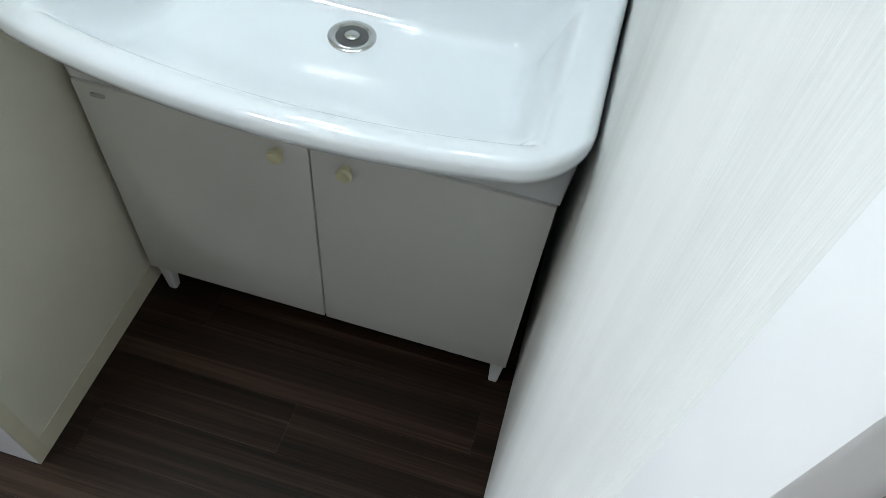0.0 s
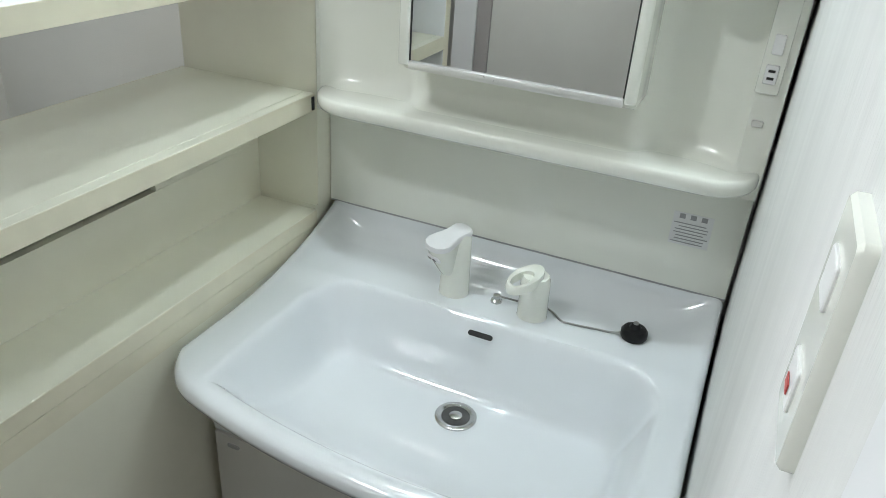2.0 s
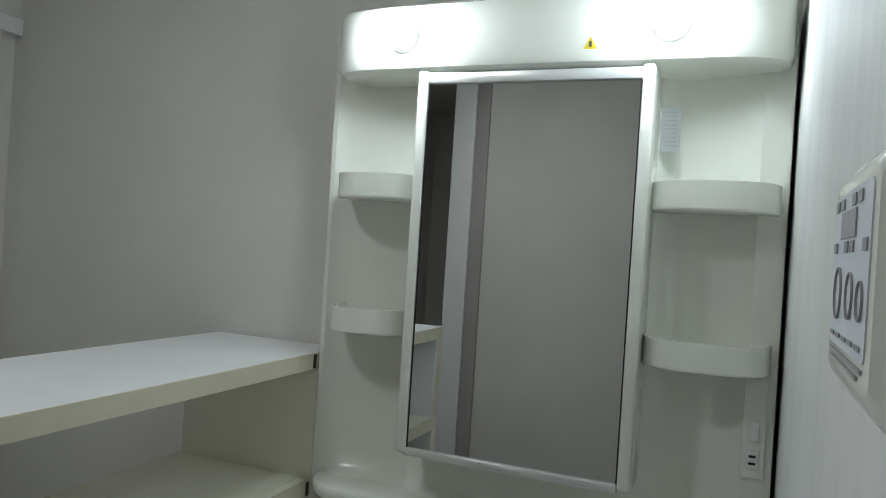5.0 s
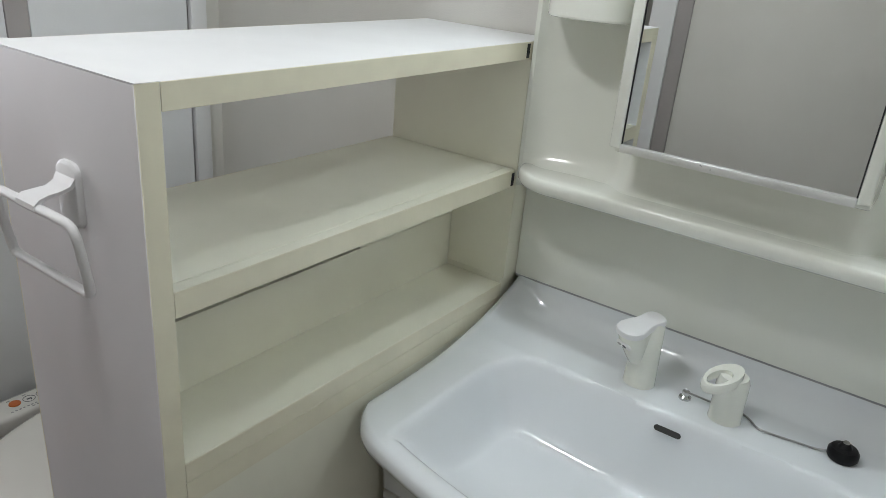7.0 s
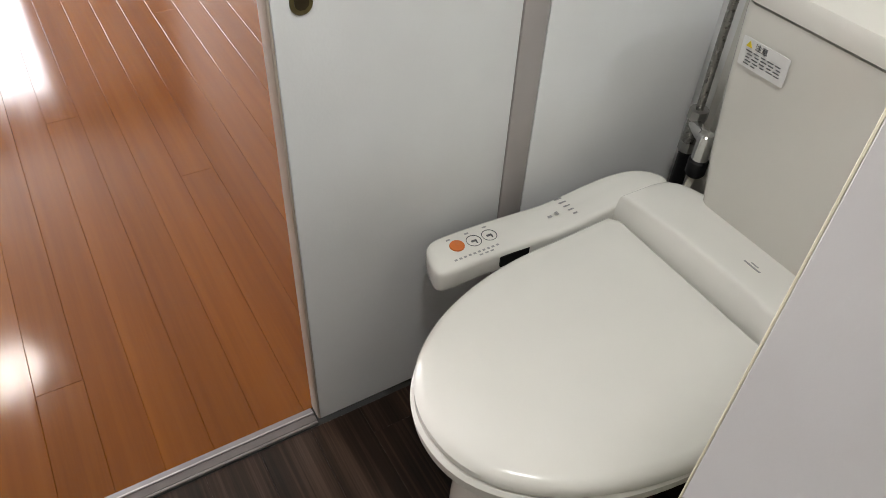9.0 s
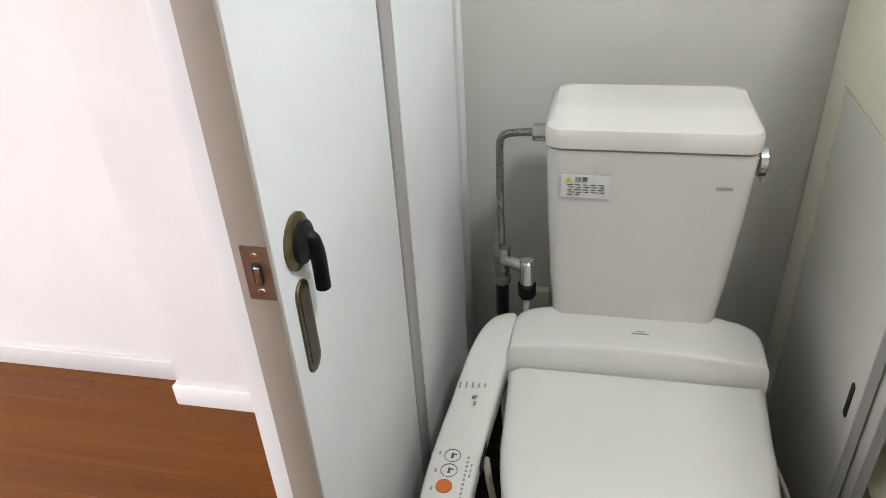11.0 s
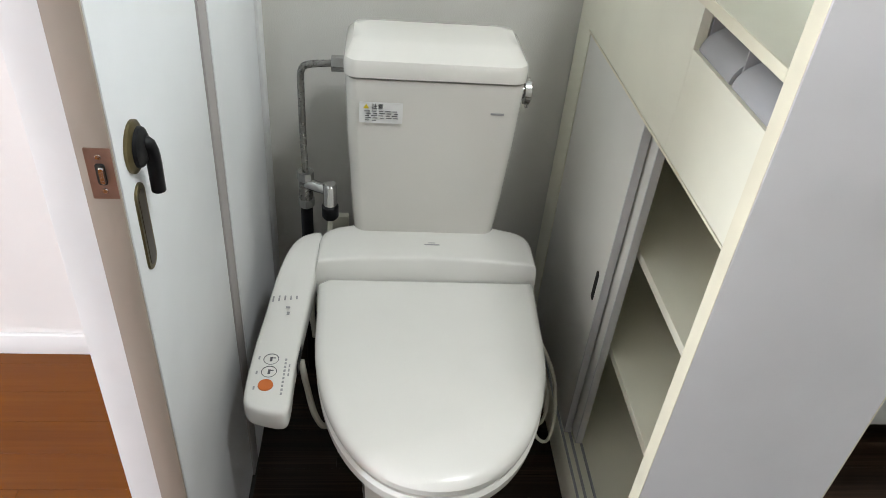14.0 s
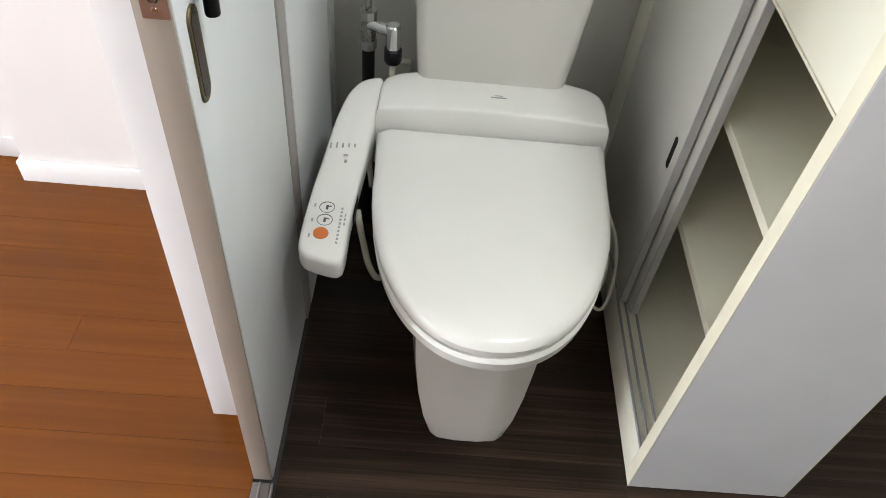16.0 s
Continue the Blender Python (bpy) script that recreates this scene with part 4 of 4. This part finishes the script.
def arm():
    """Side control arm: a narrow slab that follows the seat, its rims eased."""
    out = closed_curve([(-0.806, -0.222), (-0.838, -0.226), (-0.862, -0.258), (-0.881, -0.320), (-0.893, -0.390), (-0.901, -0.470), (-0.905, -0.550), (-0.905, -0.612), (-0.897, -0.634), (-0.880, -0.644), (-0.848, -0.652), (-0.834, -0.648), (-0.829, -0.630), (-0.829, -0.560), (-0.824, -0.470), (-0.817, -0.380), (-0.811, -0.330), (-0.806, -0.290)])
    n = len(out)
    nrm = []
    for i, p in enumerate(out):
        d = out[(i + 1) % n] - out[i - 1]
        nrm.append(Vector((d.y, -d.x)).normalized())
    sign = 1 if sum(nrm[i].dot(out[i] - Vector((-0.86, -0.44))) for i in range(n)) > 0 else -1
    rings = []
    for ins, z0, top in ((0.010, 0.362, 0), (0.002, 0.368, 0), (0.0, 0.376, 0), (0.0, 0.398, 1), (0.001, 0.4035, 1), (0.0035, 0.4070, 1), (0.008, 0.4085, 1)):
        rings.append([(p.x - sign * v.x * ins, p.y - sign * v.y * ins, z0 + top * 0.043 * smooth((p.y + 0.44) / 0.20)) for p, v in zip(out, nrm)])
    # crown, drawn in towards the arm's middle line
    mid = ((-0.66, -0.868), (-0.50, -0.866), (-0.38, -0.855), (-0.30, -0.843), (-0.21, -0.832))

    def middle(y):
        for (y0, x0), (y1, x1) in zip(mid, mid[1:]):
            if y <= y1:
                return x0 + (x1 - x0) * (y - y0) / (y1 - y0)
        return mid[-1][1]
    for q in (0.5, 0.97):
        ring = []
        for x, y, z in rings[6]:
            yc = min(-0.250, max(-0.625, y))
            yn = y + (yc - y) * q
            ring.append((x + (middle(yc) - x) * q, yn, 0.4087 + 0.043 * smooth((yn + 0.44) / 0.20)))
        rings.append(ring)
    return loft(rings, True, True)


ar = part("control_arm", arm(), M_IVORYP, to, "ivory washlet control arm")
AZ = 0.4088
part("stop_button", lathe([(0.0125, 0), (0.012, 0.002), (0.0, 0.0025)], Matrix.Translation((-0.872, -0.594, AZ)), 24, cap1=False), M_ORANGE, ar, "orange stop button")
for y in (-0.564, -0.535):
    part("button_ring", lathe([(0.0125, 0.0), (0.0130, 0.0008), (0.0118, 0.0008), (0.0118, 0.0)], Matrix.Translation((-0.870, y, AZ)), 24, cap0=False, cap1=False), M_INK, ar, "printed button ring")
    part("print", bars([(-0.870, y, 0.004, 0.010), (-0.867, y + 0.003, 0.008, 0.002)], Matrix.Translation((0, 0, AZ))), M_INK, ar)
part("print", bars([(-0.845, -0.612 + 0.0085 * i, 0.0035, 0.0045) for i in range(10)] + [(-0.838, -0.57 + 0.010 * i, 0.0025, 0.006) for i in range(3)] + [(-0.890, -0.60 + 0.034 * i, 0.003, 0.007) for i in range(3)], Matrix.Translation((0, 0, AZ))), M_PALEINK, ar)
part("print", bars([(-0.884 + 0.0105 * i, -0.392 + 0.002 * i + 0.008 * j, 0.0030, 0.005 if j else 0.009) for i in range(5) for j in (0, 1)] + [(-0.855, -0.412, 0.008, 0.005), (-0.853, -0.428, 0.005, 0.008)], Matrix.Translation((0, 0, AZ + 0.0088))), M_PALEINK, ar)
part("sensor_window", plate(rounded_rect(0.058, 0.021, 0.003), face_px(-0.8275, -0.512, 0.388), 0.0025), M_BLACK, ar, "black sensor window")
part("print", bars([(TX + 0.01, -0.262, 0.030, 0.003), (TX + 0.01, -0.256, 0.014, 0.002)], Matrix.Translation((0, 0, 0.4578))), M_PALEINK, to)


def tank_ring(z, hw, yf, yb, r=0.022, bow=0.010):
    pts = []
    base = rounded_rect(2 * hw, yb - yf, r, 5)
    for a, b in base:
        y = (yf + yb) / 2 + b
        if b < 0:
            y -= bow * (1 - (a / hw) ** 2)
        pts.append((TX - 0.004 + a, y, z))
    return pts


part("tank", loft([tank_ring(z, hw, yf, -0.080) for z, hw, yf in ((0.385, 0.136, -0.195), (0.42, 0.140, -0.210), (0.55, 0.148, -0.232), (0.68, 0.154, -0.245), (0.785, 0.157, -0.252), (0.797, 0.1565, -0.252))]), M_IVORY, to, "ivory ceramic tank")
part("tank_lid", loft([tank_ring(z, hw, yf, yb, 0.024) for z, hw, yf, yb in ((0.799, 0.155, -0.251, -0.078), (0.802, 0.160, -0.256, -0.075), (0.822, 0.1605, -0.2565, -0.075), (0.831, 0.158, -0.252, -0.077), (0.838, 0.151, -0.228, -0.082), (0.844, 0.146, -0.205, -0.088), (0.846, 0.130, -0.190, -0.100))]), M_IVORY, to, "ivory ceramic tank lid")
lab = part("caution_label", plate(rounded_rect(0.076, 0.041, 0.002), face_y(-0.696, -0.2548, 0.737) @ Matrix.Rotation(radians(5), 4, "X"), 0.0012), M_PAPER, to, "white caution label")
lm = face_y(-0.696, -0.2565, 0.737) @ Matrix.Rotation(radians(5), 4, "X")
part("print", bars([(-0.024 + 0.012 * k + 0.002 * (i % 2), 0.0035 - 0.0046 * i, 0.0098 - 0.0016 * ((i + k) % 3), 0.0013) for i in range(5) for k in range(5) if i < 4 or k < 2], lm), M_INK, lab)
part("triangle", plate([(-0.031, 0.0085), (-0.021, 0.0085), (-0.026, 0.0175)], lm, 0.0005), M_YELLOW, lab, "yellow warning triangle")
lettering("lettering", "注意", 0.0105, lm @ Matrix.Translation((-0.006, 0.0125, 0.0004)), M_INK, lab)
part("maker_mark", bars([(-0.490, 0.742, 0.024, 0.004)], face_y(0, -0.2525, 0)), M_PALEINK, to)
fl = part("flush_dial", lathe([(0.014, 0), (0.014, 0.008), (0.024, 0.010), (0.024, 0.020), (0.019, 0.023), (0, 0.023)], face_px(-0.449, -0.205, 0.768), 22, cap1=False), M_CHROME, to, "chrome flush dial")
part("lever", loft([[Vector((-0.4305 + a, -0.205 + b, 0.737 + c)) for a, b in rounded_rect(0.007, 0.014, 0.003, 3)] for c in (0.0, 0.03)]), M_CHROME, fl)

# water supply
wp = thing("water_supply", "chrome and grey water pipe with branch valve", "pipe")
part("riser", tube([(-0.843, -0.150, 0.0), (-0.843, -0.150, 0.25), (-0.843, -0.150, 0.47)], 0.0125, 12, smooth_steps=1), M_BLACK, wp, "grey riser pipe")
part("upper_pipe", tube([(-0.843, -0.150, 0.545), (-0.845, -0.150, 0.65), (-0.845, -0.150, 0.73), (-0.843, -0.150, 0.764), (-0.828, -0.150, 0.776), (-0.785, -0.150, 0.780)], 0.0068, 12), M_PIPE, wp, "bent steel pipe")
part("collar", lathe([(0.015, 0), (0.015, 0.022), (0.012, 0.024)], face_px(-0.788, -0.150, 0.780), 6), M_CHROME, wp, "chrome collar")
for z, r in ((0.47, 0.0165), (0.500, 0.0145), (0.532, 0.0165)):
    part("nut", lathe([(r, 0), (r, 0.018)], Matrix.Translation((-0.843, -0.150, z)), 8), M_STEEL, wp, "steel nut")
part("valve_body", lathe([(0.0145, 0), (0.0145, 0.075)], Matrix.Translation((-0.843, -0.150, 0.468)), 16), M_PIPE, wp, "steel valve body")
part("branch", tube([(-0.840, -0.154, 0.525), (-0.815, -0.168, 0.525), (-0.795, -0.176, 0.524)], 0.0115, 12, smooth_steps=1), M_CHROME, wp, "chrome branch")
part("branch_end", lathe([(0.014, 0), (0.014, 0.045), (0.011, 0.048)], Matrix.Translation((-0.793, -0.178, 0.492)), 14), M_CHROME, wp)
part("black_collar", lathe([(0.013, 0), (0.017, 0.006), (0.017, 0.030), (0.013, 0.034)], Matrix.Translation((-0.793, -0.178, 0.458)), 16), M_BLACK, wp, "black plastic collar")
part("hose", tube([(-0.793, -0.178, 0.46), (-0.797, -0.19, 0.40), (-0.815, -0.20, 0.34), (-0.83, -0.24, 0.27), (-0.82, -0.30, 0.24)], 0.006, 8), M_HOSE, wp, "clear plastic hose")
part("wall_plate", box(-0.805, -0.765, 0.03, 0.05, 0.275, 0.320, 0.003), M_CREAM, wp, "small cream wall plate")
cd = thing("power_cord", "loop of ivory power cord beside the seat", "cord")
part("cord", tube([(-0.405, -0.40, 0.37), (-0.385, -0.43, 0.365), (-0.352, -0.46, 0.300), (-0.338, -0.48, 0.21), (-0.348, -0.50, 0.155), (-0.374, -0.495, 0.170), (-0.390, -0.47, 0.25), (-0.388, -0.45, 0.33), (-0.364, -0.455, 0.28), (-0.350, -0.46, 0.20), (-0.358, -0.45, 0.145), (-0.378, -0.38, 0.12), (-0.40, -0.20, 0.06), (-0.42, -0.05, 0.02)], 0.0036, 8), M_HOSE, cd)
c2 = thing("hose_loop", "grey hose hanging under the control arm", "hose")
part("hose", tube([(-0.825, -0.50, 0.372), (-0.815, -0.52, 0.33), (-0.80, -0.53, 0.26), (-0.78, -0.50, 0.20), (-0.74, -0.40, 0.18), (-0.70, -0.25, 0.2)], 0.006, 8), M_HOSE, c2)

# ---- sliding door leaf and its fittings ----
ld = thing("sliding_door", "half-open white sliding door with a taupe edge", "door")
part("leaf", box(XL - 0.034, XL, -0.8255, -0.4680, 0.010, 1.918, 0.0015), M_DOOR, ld, "white sheet door leaf")
part("leading_edge", box(XL - 0.034, XL - 0.0012, -0.830, -0.8257, 0.010, 1.918, 0.001), M_TAUPE, ld, "taupe leading edge")
sp = part("strike_plate", plate(rounded_rect(0.024, 0.054, 0.001), face_y(XL - 0.0140, -0.830, 0.9455), 0.0012), M_COPPER, ld, "bronze latch plate")
part("latch_hole", plate(rounded_rect(0.009, 0.023, 0.003), face_y(XL - 0.0140, -0.8312, 0.9455), 0.0006), M_DARK, sp, "dark latch hole")
part("latch", plate(rounded_rect(0.005, 0.018, 0.002), face_y(XL - 0.0125, -0.8318, 0.9455), 0.004, 0.001), M_CHROME, sp, "chrome latch")
for z in (0.9275, 0.9635):
    part("screw", lathe([(0.003, 0), (0.0026, 0.0008), (0, 0.0009)], face_y(XL - 0.0140, -0.8312, z), 10, cap1=False), M_CHROME, sp)
hd = part("lever_rose", lathe([(0.027, 0), (0.027, 0.003), (0.022, 0.006), (0.013, 0.007), (0.0, 0.007)], face_px(XL, -0.780, 0.947), 28, cap1=False), M_BRASS, ld, "aged brass rose")
part("boss", lathe([(0.021, 0.0055), (0.020, 0.010), (0.013, 0.014), (0.0, 0.015)], face_px(XL, -0.780, 0.947), 22, cap1=False), M_BLACK, hd, "black boss")
part("lever", tube([(XL + 0.006, -0.780, 0.950), (XL + 0.013, -0.779, 0.951), (XL + 0.0155, -0.777, 0.946), (XL + 0.016, -0.774, 0.934), (XL + 0.0155, -0.772, 0.917), (XL + 0.015, -0.771, 0.892)], 0.0075, 10), M_BLACK, hd, "black thumb lever")
rp = part("flush_pull", plate(rounded_rect(0.028, 0.105, 0.0135, 8), face_px(XL, -0.789, 0.857), 0.0025, 0.001), M_BRASS, ld, "aged brass flush pull")
# flat plate on the pull; the hollow's shade is in its colour
part("hollow", plate(rounded_rect(0.018, 0.092, 0.0085, 8), face_px(XL + 0.0025, -0.789, 0.857), 0.0006), M_HOLLOW, rp, "flat brown plate darkened as the hollow of the pull")

# towel bar on the fixed panel
tb = thing("hook_bar", "short white hook bar on the white panel", "hook bar")
part("mount", box(XL + 0.004, XL + 0.022, -0.195, -0.165, 1.462, 1.492, 0.004), M_CREAM, tb)
part("bar", tube([(XL + 0.026, -0.285, 1.474), (XL + 0.028, -0.18, 1.475), (XL + 0.026, -0.095, 1.474)], 0.0055, 8), M_CREAM, tb)

# ---- switch plate and remote panel on the side wall ----
sw = thing("switch_plate", "white double light switch plate on the side wall", "light switch")
part("plate", plate(rounded_rect(0.056, 0.102, 0.004), face_nx(XR, -0.850, 1.290), 0.007, 0.002), M_UNIT, sw)
for z in (1.314, 1.266):
    rk = part("rocker", plate(rounded_rect(0.024, 0.020, 0.002), face_nx(XR - 0.007, -0.850, z), 0.0016, 0.0006), M_PAPER, sw, "white rocker")
part("lamp_mark", bars([(0.850, 1.263, 0.010, 0.005)], Matrix(((0, 0, -1, XR - 0.0088), (-1, 0, 0, 0), (0, 1, 0, 0), (0, 0, 0, 1)))), M_RED, sw, "red pilot mark")
rc = thing("remote_panel", "white wall control panel with small keys", "control panel")
part("case", loft([[face_nx(XR, -0.826, 1.481) @ Vector((a * s, b * q, d)) for a, b in rounded_rect(0.126, 0.112, 0.008, 5)] for s, q, d in ((1.0, 1.0, 0.0), (1.0, 1.0, 0.010), (0.99, 0.96, 0.013), (0.975, 0.80, 0.0195), (0.96, 0.78, 0.020))]), M_UNIT, rc, "white plastic case")
pm = face_nx(XR - 0.0201, -0.826, 1.481)
part("key_field", plate(rounded_rect(0.108, 0.070, 0.004), pm @ Matrix.Translation((0, 0.004, 0)), 0.0006), M_BLUEINK, rc, "pale blue key field")
pk = face_nx(XR - 0.0209, -0.826, 1.481)
part("display", bars([(-0.005, 0.024, 0.045, 0.012)], pk), M_GREYP, rc, "grey display")
part("print", bars([(-0.045 + 0.018 * i, 0.024 + 0.010 * j, 0.010, 0.005) for i in range(6) for j in (-1, 1) if (i + j) % 3] + [(-0.04 + 0.02 * i, -0.026, 0.012, 0.002) for i in range(5)], pk), M_PALEINK, rc)
for u, v, r in ((-0.028, -0.007, 0.012), (0.010, -0.007, 0.010), (0.040, -0.008, 0.008)):
    part("key", lathe([(r, 0), (r, 0.001), (r * 0.92, 0.001), (r * 0.92, 0)], pk @ Matrix.Translation((u, v, 0)), 24, cap0=False, cap1=False), M_PALEINK, rc)
part("print", bars([(0, -0.034 - 0.0035 * i, 0.100 - 0.02 * i, 0.0018) for i in range(2)], face_nx(XR - 0.0205, -0.826, 1.481)), M_PALEINK, rc)

# ceiling lamp behind the camera
cl = thing("ceiling_lamp", "small round ceiling lamp in the middle of the washroom", "ceiling lamp")
part("ring", lathe([(0.19, 0.0), (0.19, -0.012), (0.172, -0.016), (0.168, 0.0)], Matrix.Translation((-0.15, -1.0, HC)), 32, cap0=False, cap1=False), M_WHITE, cl)

rl = thing("room_ceiling_light", "lit round ceiling light of the wooden-floored room", "ceiling light")
part("base", lathe([(0.20, 0.0), (0.20, -0.03), (0.0, -0.03)], Matrix.Translation((-3.63, -1.80, 2.40)), 28, cap1=False), M_WHITE, rl)
part("cover", lathe([(0.19, -0.0305), (0.18, -0.055), (0.12, -0.075), (0.0, -0.082)], Matrix.Translation((-3.63, -1.80, 2.40)), 28, cap1=False), M_GLOW, rl, "glowing round cover")

# ---- floors, piece by piece ----
fv = tagged(part("floor", box(XL - 0.05, XR + 0.12, -3.1, YB, -0.06, -0.0035), M_DARK), "dark brown wood-grain vinyl floor", "floor", kind=STR)
random.seed(4)
cache = {}


def plank(name, x0, x1, y0, y1, ztop, parent, material, ease):
    key = (name, round(x1 - x0, 3), round(y1 - y0, 3))
    if key not in cache:
        w, d = x1 - x0, y1 - y0
        bm = bmesh.new()
        lo = [bm.verts.new(p) for p in ((0, 0, -0.003), (w, 0, -0.003), (w, d, -0.003), (0, d, -0.003))]
        md = [bm.verts.new(p) for p in ((0, 0, -ease), (w, 0, -ease), (w, d, -ease), (0, d, -ease))]
        hi = [bm.verts.new(p) for p in ((ease, ease, 0), (w - ease, ease, 0), (w - ease, d - ease, 0), (ease, d - ease, 0))]
        for a, b in ((lo, md), (md, hi)):
            for i in range(4):
                bm.faces.new((a[i], a[(i + 1) % 4], b[(i + 1) % 4], b[i]))
        bm.faces.new(hi)
        cache[key] = mesh_of(name, bm, material, smooth=False)
    ob = new(name, cache[key])
    ob.location = (x0, y0, ztop)
    ob.parent = parent
    return ob


def lay(name, x0, x1, y0, y1, width, length, ztop, parent, material, gap, ease):
    y, row = y0, 0
    while y < y1 - 1e-6:
        ye = min(y + width, y1)
        x = x0
        step = length * ((row * 0.37) % 1.0) or length
        while x < x1 - 1e-6:
            xe = min(x + step, x1)
            plank(name, x, xe - gap, y, ye - gap, ztop, parent, material, ease)
            x, step = xe, length
        y, row = ye, row + 1


lay("vinyl_plank", XL + 0.006, XR + 0.1, -1.85, YB, 0.100, 0.91, 0.0, fv, M_VINYL, 0.0001, 0.0002)
lay("vinyl_plank", XL, -0.2, -3.0, -1.85, 0.115, 1.2, 0.0, fv, M_VINYL, 0.0003, 0.0004)
fw = tagged(part("floor_room", box(-6.3, XL - 0.038, -3.75, 0.0, -0.06, -0.0035), M_BOARD), "glossy orange wooden plank floor of the next room", "floor", kind=STR)
lay("floorboard", -6.2, XL - 0.037, -3.7, -0.03, 0.0865, 3.64, 0.0, fw, M_BOARD, 0.0001, 0.0008)
